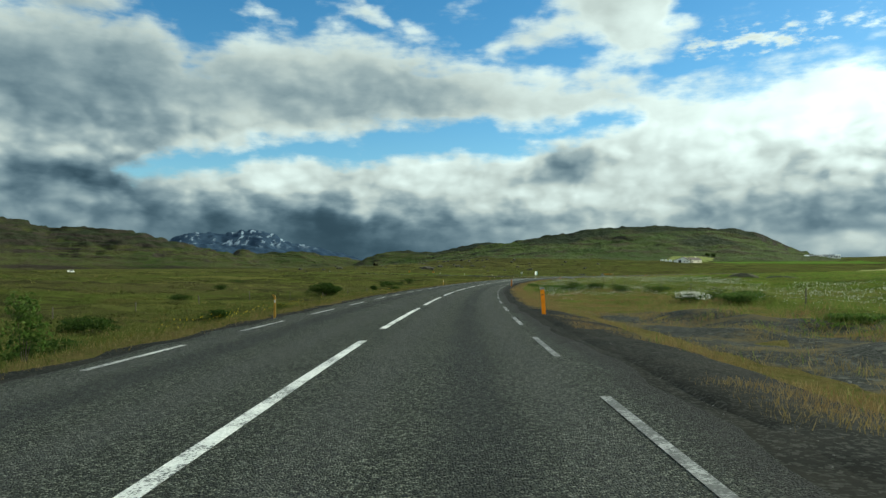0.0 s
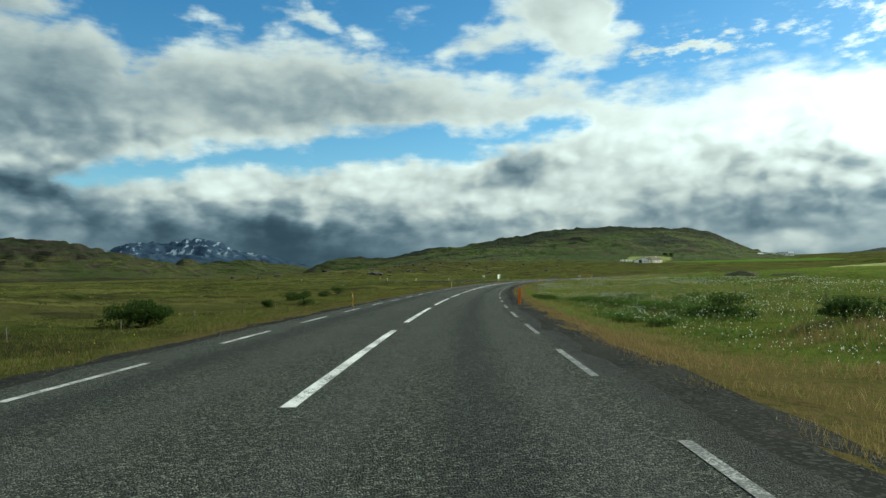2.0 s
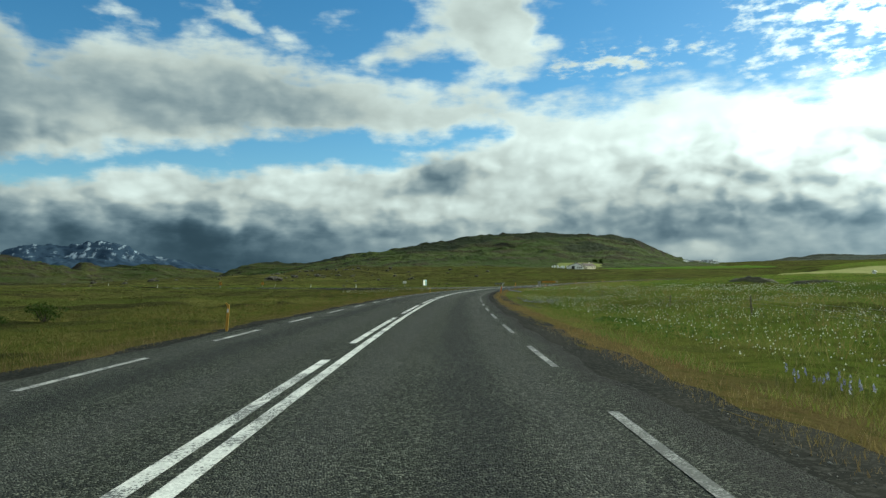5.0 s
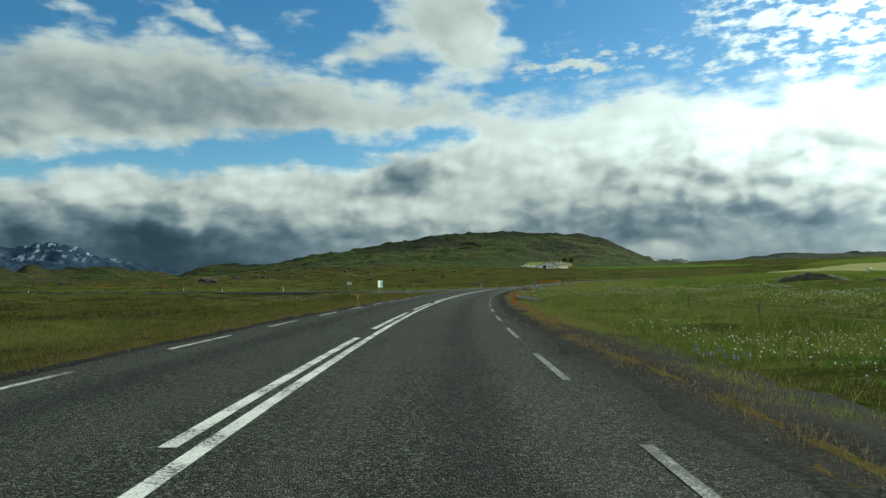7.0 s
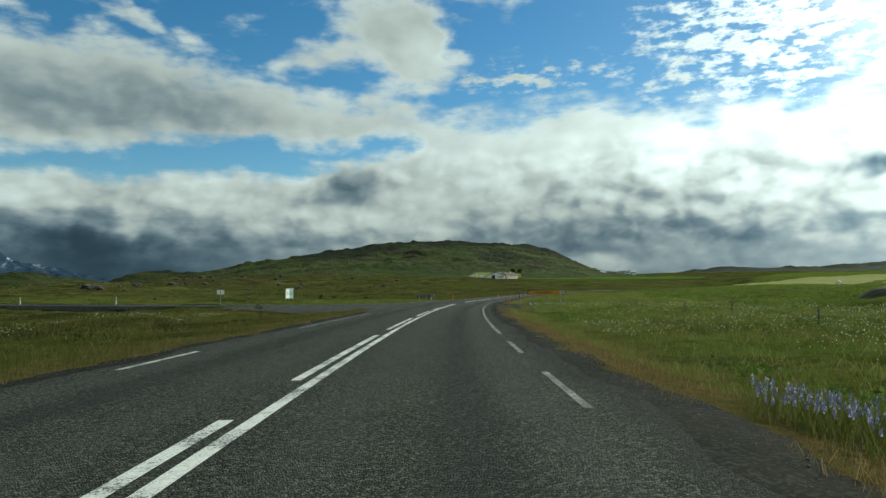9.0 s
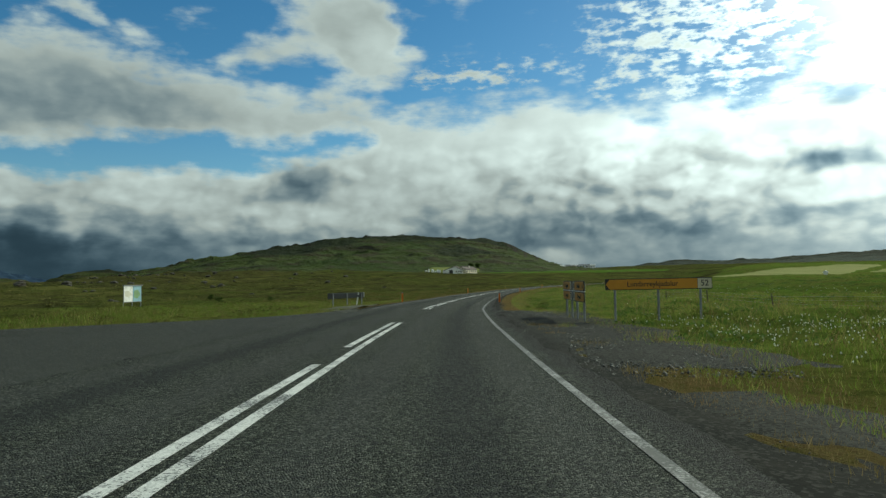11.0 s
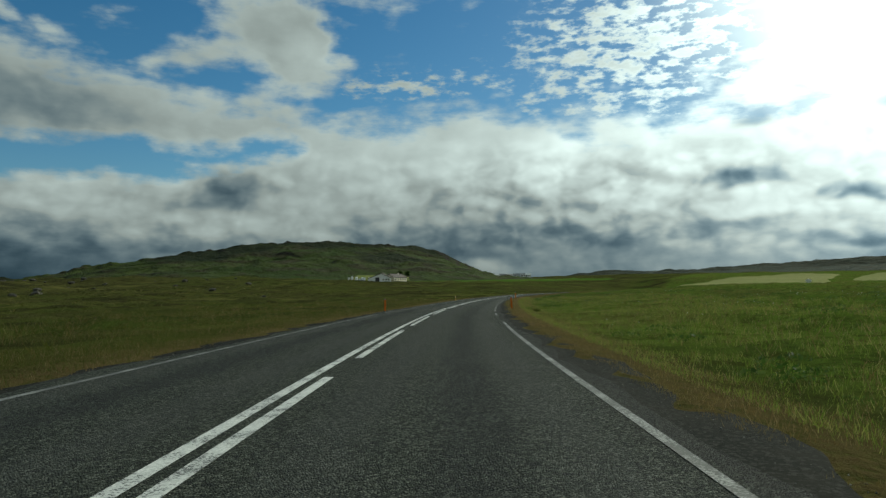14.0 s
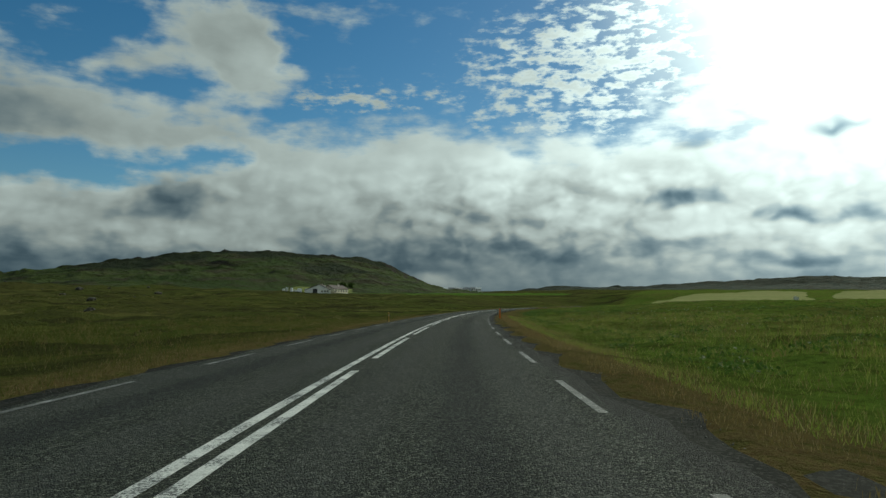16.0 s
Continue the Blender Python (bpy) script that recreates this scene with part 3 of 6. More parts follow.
M_green = plain("green_map_land", (0.16, 0.28, 0.12), 0.5, wear=0.3, scale=9)
let_light_through(M_orange, 0.5)
let_light_through(M_yellowpost, 0.4)
let_light_through(M_amber, 0.5)


# ---- the lie of the land ----
# heading of the road against the yaw of the eye, by seconds; cross fall to the right, by metres along
SLIP_T, SLIP = (0, 2, 4.5, 7, 9, 11.5, 14, 16), (0.93, 0.72, 0.29, -0.68, 0.26, -0.35, 0.08, 0.17)
BANK_S, BANK_V = (0, 40, 110, 170, 215, 300, 380), (-0.029, -0.003, 0.004, 0.014, 0.005, 0.025, -0.006)
CAR_OFF = 1.84           # the car's line lies this far right of the centre


def road_table():
    """Centre line of the road: along, x, y, heading to the right."""
    ts = np.array([r[0] for r in PATH])
    yaws = np.array([r[3] for r in PATH])
    fit = np.polyfit(ts, yaws, 6)
    step = 1.0
    out = []
    s0 = SPEED * 16.0
    def head(s):
        t = s / SPEED
        if t < 0:
            return np.polyval(fit, 0) + SLIP[0] + 1.9 * t
        if t <= 16:
            return np.polyval(fit, t) + np.interp(t, SLIP_T, SLIP)
        e = s - s0
        end = np.polyval(fit, 16) + SLIP[-1]
        return end + 0.065 * e if e < 200 else end + 13 + 0.065 * 120 * (1 - math.exp(-(e - 200) / 120))
    # along the car's own line, then moved to the centre of the road
    ss = np.arange(-60, 900 + step, step)
    hh = np.array([radians(head(s)) for s in ss])
    x = np.concatenate([[0], np.cumsum(np.sin(hh[:-1]) * step)])
    y = np.concatenate([[0], np.cumsum(np.cos(hh[:-1]) * step)])
    k = int(60 / step)
    x, y = x - x[k], y - y[k]
    px = np.array([r[1] for r in PATH])
    py = np.array([r[2] for r in PATH])
    ps = ts * SPEED
    inside = (ss >= 0) & (ss <= ps[-1])
    dx = np.interp(ss, ps, px - np.interp(ps, ss, x))
    dy = np.interp(ss, ps, py - np.interp(ps, ss, y))
    x, y = x + dx, y + dy
    x = x - CAR_OFF * np.cos(hh)
    y = y + CAR_OFF * np.sin(hh)
    return ss, x, y, hh


RS, RX, RY, RH = road_table()
SIDE = [(47.5, 259), (41, 266), (30, 276.5), (17, 287.5), (-9, 311), (-60, 356), (-200, 470), (-420, 640)]


def road_z(s):
    """Height of the road under the car's line."""
    return np.interp(s, ALONG, FALL)


def bank(s):
    return np.interp(s, BANK_S, BANK_V)


def road_xyz(s, d, lift=0.0):
    """Point at s metres along the road, d to the right of its centre line."""
    h = np.interp(s, RS, RH)
    return (np.interp(s, RS, RX) + d * np.cos(h), np.interp(s, RS, RY) - d * np.sin(h), road_z(s) - bank(s) * (d - CAR_OFF) + lift)


def road_sd(x, y):
    """Along and across for arrays of points (nearest of the centre line)."""
    x, y = np.asarray(x, float), np.asarray(y, float)
    s = np.full(x.shape, 0.0)
    best = np.full(x.shape, 1e18)
    for i in range(0, len(RS), 12):
        q = (x - RX[i]) ** 2 + (y - RY[i]) ** 2
        m = q < best
        best[m], s[m] = q[m], RS[i]
    for _ in range(3):
        cx, cy, h = np.interp(s, RS, RX), np.interp(s, RS, RY), np.interp(s, RS, RH)
        s = np.clip(s + (x - cx) * np.sin(h) + (y - cy) * np.cos(h), RS[0], RS[-1])
    cx, cy, h = np.interp(s, RS, RX), np.interp(s, RS, RY), np.interp(s, RS, RH)
    return s, (x - cx) * np.cos(h) - (y - cy) * np.sin(h), np.hypot(x - cx, y - cy)


def poly_near(x, y, pts):
    """Nearest distance to a polyline, and the share of its length there."""
    best = np.full(np.shape(x), 1e18)
    u = np.zeros(np.shape(x))
    n = len(pts) - 1
    for i in range(n):
        ax, ay = pts[i][:2]
        bx, by = pts[i + 1][:2]
        L = (bx - ax) ** 2 + (by - ay) ** 2
        k = np.clip(((x - ax) * (bx - ax) + (y - ay) * (by - ay)) / L, 0, 1)
        q = np.hypot(x - ax - k * (bx - ax), y - ay - k * (by - ay))
        m = q < best
        best = np.where(m, q, best)
        u = np.where(m, i + k, u)
    return best, u


def smooth(e0, e1, v):
    k = np.clip((v - e0) / (e1 - e0), 0, 1)
    return k * k * (3 - 2 * k)


def lattice(seed, n=64):
    return np.random.default_rng(seed).random((n, n))


def vnoise(x, y, seed):
    """Value noise on a repeating lattice, -1 to 1."""
    g = lattice(seed)
    n = g.shape[0]
    xi, yi = np.floor(x).astype(int), np.floor(y).astype(int)
    fx, fy = x - xi, y - yi
    fx, fy = fx * fx * (3 - 2 * fx), fy * fy * (3 - 2 * fy)
    a, b = g[xi % n, yi % n], g[(xi + 1) % n, yi % n]
    c, d = g[xi % n, (yi + 1) % n], g[(xi + 1) % n, (yi + 1) % n]
    return ((a * (1 - fx) + b * fx) * (1 - fy) + (c * (1 - fx) + d * fx) * fy) * 2 - 1


def fbm(x, y, seed, octaves=4):
    v, amp = 0, 1.0
    for k in range(octaves):
        v = v + amp * vnoise(x * 2 ** k + 7.3 * k, y * 2 ** k + 3.1 * k, seed + k)
        amp *= 0.5
    return v


# the broad lie of the land, by metres ahead (25 degrees to the right of the first view)
BROAD_U = (-400, 0, 100, 200, 300, 354, 500, 632, 842, 1328, 1700, 4000)
BROAD_Z = (6, 0.1, -1.5, -2.6, -3.4, -3.7, -3.0, -1.7, 2.6, 14, 20, 26)


def broad(x, y):
    u = x * 0.4226 + y * 0.9063
    v = x * 0.9063 - y * 0.4226
    z = np.interp(u, BROAD_U, BROAD_Z)
    z = z - (14 + 0.014 * np.maximum(u - 500, 0)) * smooth(190, 800, -v) * smooth(60, 420, u)
    z = z + 3.5 * smooth(60, 300, v) * smooth(560, 860, u)
    # rough heath between the side road and the long hill
    z = z + 7.5 * np.exp(-((x - 70) / 190) ** 2 - ((y - 830) / 170) ** 2) + 3.0 * np.exp(-((x + 60) / 90) ** 2 - ((y - 560) / 90) ** 2)
    return z


def land(x, y):
    """Height of the ground."""
    x, y = np.asarray(x, float), np.asarray(y, float)
    s, d, q = road_sd(x, y)
    rz = road_z(s)
    drop = 1.6 * (1 - smooth(130, 215, s)) + 0.35
    bank_l = -drop * smooth(4.6, 11.5, -d)
    level = smooth(250, 262, s) * (1 - smooth(284, 300, s))          # filled ground round the signs
    bank_r = -0.40 * smooth(4.2, 7.5, d) * (1 - 0.9 * level) + (0.30 - 0.3 * level) * smooth(9, 24, d)
    near = rz - bank(s) * (np.clip(d, -5, 5) - CAR_OFF) - 0.05 + np.where(d < 0, bank_l, bank_r)
    field = broad(x, y) + np.where(d < 0, -drop * (1 - smooth(40, 160, q)), 0)
    w = smooth(11, 70, q)
    z = near * (1 - w) + field * w
    z = z + 0.42 * fbm(x / 24, y / 24, 3, 3) * smooth(9, 40, q) + 0.28 * fbm(x / 2.6, y / 2.6, 11, 2) * smooth(5.4, 12, q) + 0.28 * fbm(x / 8, y / 8, 13, 2) * smooth(14, 40, q)
    rough = np.exp(-((x - 70) / 260) ** 2 - ((y - 760) / 230) ** 2)
    z = z + 3.2 * rough * np.abs(fbm(x / 45, y / 45, 21, 4)) + 1.3 * smooth(200, 600, q) * fbm(x / 70, y / 70, 5, 4)
    # the side road on its low bank
    sq, su = poly_near(x, y, SIDE)
    sz = np.interp(su, range(len(SIDE)), SIDE_Z)
    k = 1 - smooth(3.9, 9.0, sq)
    z = np.where(q > 4.0, z * (1 - k) + (sz - 0.10) * k, z)
    # the carriageway lies in a tray
    return np.where(q < 4.0, near - 0.10, z)


def side_heights():
    out = []
    for x, y in SIDE:
        s, d, q = road_sd(np.array([x]), np.array([y]))
        far = float(smooth(4, 60, q)[0])
        sunk = float(np.interp(x, (-420, -200, -60, -9, 17, 30, 41), (0, -0.6, -1.1, -1.3, -1.1, -0.5, 0)))
        out.append(sunk + float(road_z(s)[0]) * (1 - far) + float(broad(np.array([x]), np.array([y]))[0] + 1.2) * far)
    return out


SIDE_Z = side_heights()


def sheet(name, vs, fs, material, smooth_faces=True):
    me = bpy.data.meshes.new(name)
    me.from_pydata(np.asarray(vs).tolist(), [], np.asarray(fs).tolist())
    if smooth_faces:
        me.polygons.foreach_set("use_smooth", [True] * len(me.polygons))
    me.materials.append(material)
    return new(name, me)


def axis(lo, hi, step, out_lo, out_hi, grow_lo=1.05, grow_hi=1.03):
    mid = list(np.arange(lo, hi + step * 0.5, step))
    a, st = [lo], step
    while a[-1] > out_lo:
        st *= grow_lo
        a.append(a[-1] - st)
    b, st = [mid[-1]], step
    while b[-1] < out_hi:
        st *= grow_hi
        b.append(b[-1] + st)
    return np.array(a[:0:-1] + mid + b[1:])


def grid_faces(nx, ny):
    ii, jj = np.meshgrid(np.arange(nx - 1), np.arange(ny - 1))
    k0 = (jj * nx + ii).ravel()
    return np.stack([k0, k0 + 1, k0 + nx + 1, k0 + nx], -1)


def zones(x, y):
    """Dry verge, lush meadow and brown heath, 0 to 1."""
    s, d, q = road_sd(x, y)
    n = 0.5 + 0.5 * fbm(x / 9, y / 9, 31, 3)
    m = 0.5 + 0.5 * fbm(x / 40, y / 40, 37, 3)
    wide = np.where(d > 0, 2.2 + 1.8 * n + 1.6 * (1 - smooth(60, 130, s)), 0.7 + 1.4 * n)
    dry = 1 - smooth(3.8 + wide * 0.5, 4.3 + wide, q)
    # bare turnout beside the first right bend, drier ground round it
    lay = np.exp(-((s - 16) / 20) ** 2 - ((d - 10) / 6.5) ** 2)
    dry = np.maximum(dry, np.clip(1.3 * lay * (0.5 + n), 0, 1))
    # slope of old spoil on the left, and trodden ground at the fork
    dry = np.maximum(dry, 0.8 * np.exp(-((s - 125) / 22) ** 2 - ((d + 11) / 6) ** 2) * (0.4 + n))
    # right lifted, left held down: real growth, plus sun and cloud shade as colour
    lush = np.where(d > 0, smooth(5.2, 8.5, d), (0.22 + 0.6 * smooth(262, 275, s) * (1 - smooth(310, 335, s))) * smooth(4.5, 9, -d) * smooth(130, 240, s)) * np.maximum(0.42 + 0.38 * m, smooth(240, 290, s))
    lush = lush * (1 - 0.5 * smooth(250, 700, q))
    lush = np.where((d < 0) & (s < 130), 0.15 * m, lush)
    heath = np.exp(-((x - 10) / 170) ** 2 - ((y - 680) / 260) ** 2)
    heath = np.maximum(heath, 0.8 * np.exp(-((x + 120) / 200) ** 2 - ((y - 480) / 180) ** 2))
    green_left = smooth(262, 275, s) * (1 - smooth(310, 335, s)) * (1 - smooth(30, 50, -d))
    heath = np.maximum(heath, np.where(d < 0, (1 - green_left) * (0.95 - 0.35 * smooth(120, 220, s)) * smooth(9, 40, -d) * m * 1.5, 0))
    return np.clip(np.stack([dry * (q < 40), lush * (1 - heath), heath], -1), 0, 1)


GX = axis(-50, 150, 1.25, -3600, 4200, 1.045, 1.03)
GY = axis(-8, 420, 1.25, -300, 3900, 1.06, 1.022)
gx, gy = np.meshgrid(GX, GY)
gx, gy = gx.ravel(), gy.ravel()
ground = sheet("ground", np.stack([gx, gy, land(gx, gy)], -1), grid_faces(len(GX), len(GY)), M_ground)
tagged(ground, "rolling green and brown moorland grass", "ground", kind="structure")
attr = ground.data.color_attributes.new("zone", "FLOAT_COLOR", "POINT")
attr.data.foreach_set("color", np.concatenate([zones(gx, gy), np.ones((len(gx), 1))], -1).ravel().astype(np.float32))


# ---- roads ----
def add_uv(ob, uv):
    layer = ob.data.uv_layers.new(name="across")
    idx = np.empty(len(ob.data.loops), int)
    ob.data.loops.foreach_get("vertex_index", idx)
    layer.data.foreach_set("uv", np.asarray(uv)[idx].astype(np.float32).ravel())


def ribbon(s0, s1, d0, d1, lift, step=2.0, cross=2):
    n = max(2, int((s1 - s0) / step) + 1)
    ss = np.linspace(s0, s1, n)
    ds = np.linspace(d0, d1, cross)
    S, D = np.meshgrid(ss, ds, indexing="ij")
    S, D = S.ravel(), D.ravel()
    return np.stack(road_xyz(S, D, lift), -1), grid_faces(cross, n), np.stack([D, S], -1)


v, f, uv = ribbon(-40, 760, -3.5, 3.85, 0.0, 1.0, 9)
# ragged edges of the old surface
rag = 0.16 * fbm(uv[:, 1] / 1.7, uv[:, 0], 51, 3)
out = (np.abs(uv[:, 0]) > 3.4)
hh = np.interp(uv[:, 1], RS, RH)
v[out, 0] += (rag * np.cos(hh))[out]
v[out, 1] -= (rag * np.sin(hh))[out]
road = tagged(sheet("road", v, f, M_asphalt), "worn grey chip-sealed two-lane country road", "road", kind="structure")
add_uv(road, uv)
for d0, d1, nm in ((3.7, 4.7, "right"), (-4.3, -3.3, "left")):
    v, f, uv = ribbon(-40, 640, d0, d1, -0.025, 1.0, 5)
    rag = 0.25 * fbm(uv[:, 1] / 1.1, uv[:, 0] * 2, 57, 3)
    hh = np.interp(uv[:, 1], RS, RH)
    far_out = np.abs(uv[:, 0]) > np.where(uv[:, 0] > 0, 4.3, 3.95)
    v[far_out, 0] += (rag * np.cos(hh))[far_out]
    v[far_out, 1] -= (rag * np.sin(hh))[far_out]
    v[:, 2] -= 0.05 * np.maximum(np.abs(uv[:, 0]) - np.where(uv[:, 0] > 0, 3.8, 3.4), 0) + 0.02 * fbm(v[:, 0] / 0.7, v[:, 1] / 0.7, 59, 2)
    tagged(sheet("shoulder", v, f, M_gravel), "dark gravel shoulder along the asphalt", "road shoulder", kind="structure")


def draped(pts, half, lift, material, name, label, category, step=2.5, cross=6):
    """A strip that lies on the ground along a line."""
    vs, uvs = [], []
    line_pts = []
    for (ax, ay), (bx, by) in zip(pts[:-1], pts[1:]):
        n = max(1, int(math.hypot(bx - ax, by - ay) / step))
        line_pts += [(ax + (bx - ax) * i / n, ay + (by - ay) * i / n) for i in range(n)]
    line_pts.append(pts[-1])
    P = np.array(line_pts)
    # round the bends of the line
    for _ in range(6):
        P[1:-1] = 0.25 * P[:-2] + 0.5 * P[1:-1] + 0.25 * P[2:]
    T = np.gradient(P, axis=0)
    T /= np.linalg.norm(T, axis=1)[:, None]
    for p, t in zip(P, T):
        for k in np.linspace(-half, half, cross):
            vs.append((p[0] + t[1] * k, p[1] - t[0] * k))
            uvs.append((k, 0))
    vs = np.array(vs)
    sq, su = poly_near(vs[:, 0], vs[:, 1], SIDE)
    z = np.interp(su, range(len(SIDE)), SIDE_Z) + lift
    ob = sheet(name, np.concatenate([vs, z[:, None]], -1), grid_faces(cross, len(P)), material)
    add_uv(ob, uvs)
    return tagged(ob, label, category, kind="structure")


draped(SIDE, 3.4, -0.02, M_asphalt, "side_road", "dark asphalt side road branching off", "road")


def bank_strip(pts, a, b, name, label, step=2.5, cross=5):
    """Dark gravel strip down a road's bank; stands in for the shade on that slope."""
    P = []
    for (ax, ay), (bx, by) in zip(pts[:-1], pts[1:]):
        n = max(1, int(math.hypot(bx - ax, by - ay) / step))
        P += [(ax + (bx - ax) * i / n, ay + (by - ay) * i / n) for i in range(n)]
    P = np.array(P + [pts[-1]])
    for _ in range(6):
        P[1:-1] = 0.25 * P[:-2] + 0.5 * P[1:-1] + 0.25 * P[2:]
    T = np.gradient(P, axis=0)
    T /= np.linalg.norm(T, axis=1)[:, None]
    ks = np.linspace(a, b, cross)
    x = (P[:, :1] + T[:, 1:] * ks).ravel()
    y = (P[:, 1:] - T[:, :1] * ks).ravel()
    s, d, q = road_sd(x, y)
    f = grid_faces(cross, len(P))
    f = f[(q[f].min(axis=1) > 26.0)]
    z = land(x, y) + 0.10 + 0.05 * fbm(x / 1.5, y / 1.5, 43, 2)
    tagged(sheet(name, np.stack([x, y, z], -1), f, M_gravel), label, "road shoulder", kind="structure")


bank_strip(SIDE, 3.3, 7.0, "bank_shade", "side road bank, its shade laid on as dark gravel")
bank_strip(SIDE, -7.0, -3.3, "bank_shade", "side road bank, its shade laid on as dark gravel")


def mouth():
    """Flared asphalt where the side road meets the main one."""
    rows = []
    for s in np.linspace(236, 285, 36):
        a = np.array(road_xyz(s, -3.3))
        reach = 17.0 * math.exp(-((s - 264) / (13.5 if s < 264 else 9.5)) ** 2)
        b = np.array(road_xyz(s, -3.3 - reach))
        for k in np.linspace(0, 1, 8):
            p = a + (b - a) * k
            sq, su = poly_near(p[0:1], p[1:2], SIDE)
            sz = np.interp(su, range(len(SIDE)), SIDE_Z)[0]
            w = float(smooth(0, 1, np.array(k)))
            rows.append((p[0], p[1], (road_xyz(s, -3.3)[2] * (1 - w) + sz * w) - 0.010 - 0.02 * k))
    ob = sheet("fork", np.array(rows), grid_faces(8, 36), M_asphalt)
    add_uv(ob, [(0.9, 0)] * len(rows))
    tagged(ob, "flared asphalt mouth of the side road", "road", kind="structure")


mouth()


def patch(name, s0, s1, d0, d1, label, material, lift=0.05, seed=61, step=0.6):
    """Bare ground beside the road with an uneven outline."""
    ss, ds = np.arange(s0, s1, step), np.arange(d0, d1, step)
    S, D = np.meshgrid(ss, ds, indexing="ij")
    inside = np.sin(np.clip((S - s0) / (s1 - s0), 0, 1) * np.pi) ** 0.5 * np.sin(np.clip((D - d0) / (d1 - d0), 0, 1) * np.pi) ** 0.35
    edge = inside + 0.35 * fbm(S / 3.5, D / 3.5, seed, 3)
    x, y, _ = road_xyz(S.ravel(), D.ravel())
    z = land(x, y) + lift + 0.30 * np.minimum(edge.ravel() - 0.55, 0) + 0.03 * fbm(x / 0.9, y / 0.9, seed + 5, 2)
    f = grid_faces(len(ds), len(ss))
    keep = (edge.ravel()[f].max(axis=1) > 0.3)
    ob = sheet(name, np.stack([x, y, z], -1), f[keep], material)
    return tagged(ob, label, "bare ground", kind="structure")


patch("turnout", 4, 30, 6.6, 15.5, "grey stony turnout patched with dry grass", M_turnout)
patch("gravel_apron", 254, 291, 3.5, 8.3, "loose dark gravel apron beside the road", M_gravel_pale, 0.03, 67)
patch("gravel_apron", -14, 34, 3.6, 6.6, "dark mossy gravel between road and turnout", M_gravel, 0.03, 69)
patch("ditch_edge", 284, 298, -6.6, -3.7, "dark bare earth at the road edge by the fork", M_soil, 0.06, 73)
patch("track_edge", 152, 182, 4.4, 7.4, "stony crumbled road edge", M_gravel, 0.04, 71)


# ---- road markings ----
def line(name, s0, s1, d, w, label, material=None, step=1.5, bend=((0, 0),)):
    v, f, uv = ribbon(s0, s1, d - w / 2, d + w / 2, 0.006, step)
    # the paint strays to the right along the first straight
    stray = np.interp(uv[:, 1], (0, 12, 26, 38, 110, 165), (0, 0.04, 0.17, 0.19, 0.19, 0)) * (1.0 if abs(d) < 1 else 1.75 if d < 0 else 0.6)
    stray = stray + np.interp(uv[:, 1], *zip(*bend))
    v = np.stack(road_xyz(uv[:, 1], uv[:, 0] + stray, 0.006), -1)
    return tagged(sheet(name, v, f, material or M_white), label, "road marking", group="road markings", kind="structure")


for k in range(-3, 9):
    e = 12.3 + 12.3 * k
    e += float(np.interp(e, (15, 60, 110), (0, -0.35, -0.2)))
    line("centre_dash", e - 9.5, e, 0.08, 0.15, "white painted centre dash")
e = 123.7
while e < 262:
    line("centre_dash", e - 9.6, e, -0.13, 0.14, "white painted centre dash of the double line")
    e += 12.4
line("centre_line", 113.9, 272.8, 0.13, 0.14, "unbroken white centre line")
line("centre_dash", 263.2, 272.8, -0.13, 0.14, "white painted centre dash of the double line")
line("centre_line", 287.6, 620, -0.13, 0.14, "unbroken white centre line")
line("centre_dash", 287.6, 291.2, 0.13, 0.14, "white painted centre dash of the double line")
e = 303.3
while e < 600:
    line("centre_dash", e - 9.2, e, 0.13, 0.14, "white painted centre dash of the double line")
    e += 12.0
for k in range(-4, 35):
    a = 9.8 + 6.28 * k
    a += float(np.interp(a, (0, 60, 212), (-0.25, -0.42, 0.42)))
    line("edge_dash", a, a + 3.1, 3.25 + float(np.interp(a, (0, 60, 98, 200), (-0.03, 0.08, -0.06, 0.04))), 0.10, "worn white edge dash", M_edge)
for k in range(-4, 34):
    a = 8.9 + 6.22 * k
    a += float(np.interp(a, (5, 60, 212), (-0.10, -0.33, 0.40)))
    line("edge_dash", a, a + 3.2, -3.1, 0.115, "white painted edge dash", M_edge_left)
line("edge_line", 226.5, 243, -3.1, 0.105, "worn white edge line", M_edge)
line("edge_line", 224.8, 344.8, 3.22, 0.11, "worn white edge line", M_edge, bend=((224, 0.05), (267, 0.08), (289, -0.05), (301, 0.12), (324, 0.33), (348, 0.34)))
line("edge_line", 288, 352, -3.1, 0.105, "worn white edge line", M_edge)
for k in range(30):
    line("edge_dash", 351.9 + 6.2 * k, 355.0 + 6.2 * k, 3.46, 0.105, "worn white edge dash", M_edge)
    line("edge_dash", 351.8 + 6.26 * k, 355.0 + 6.26 * k, -3.1, 0.105, "worn white edge dash", M_edge)


# ---- hills and mountains ----
VIEW = np.array([60.0, 180.0])


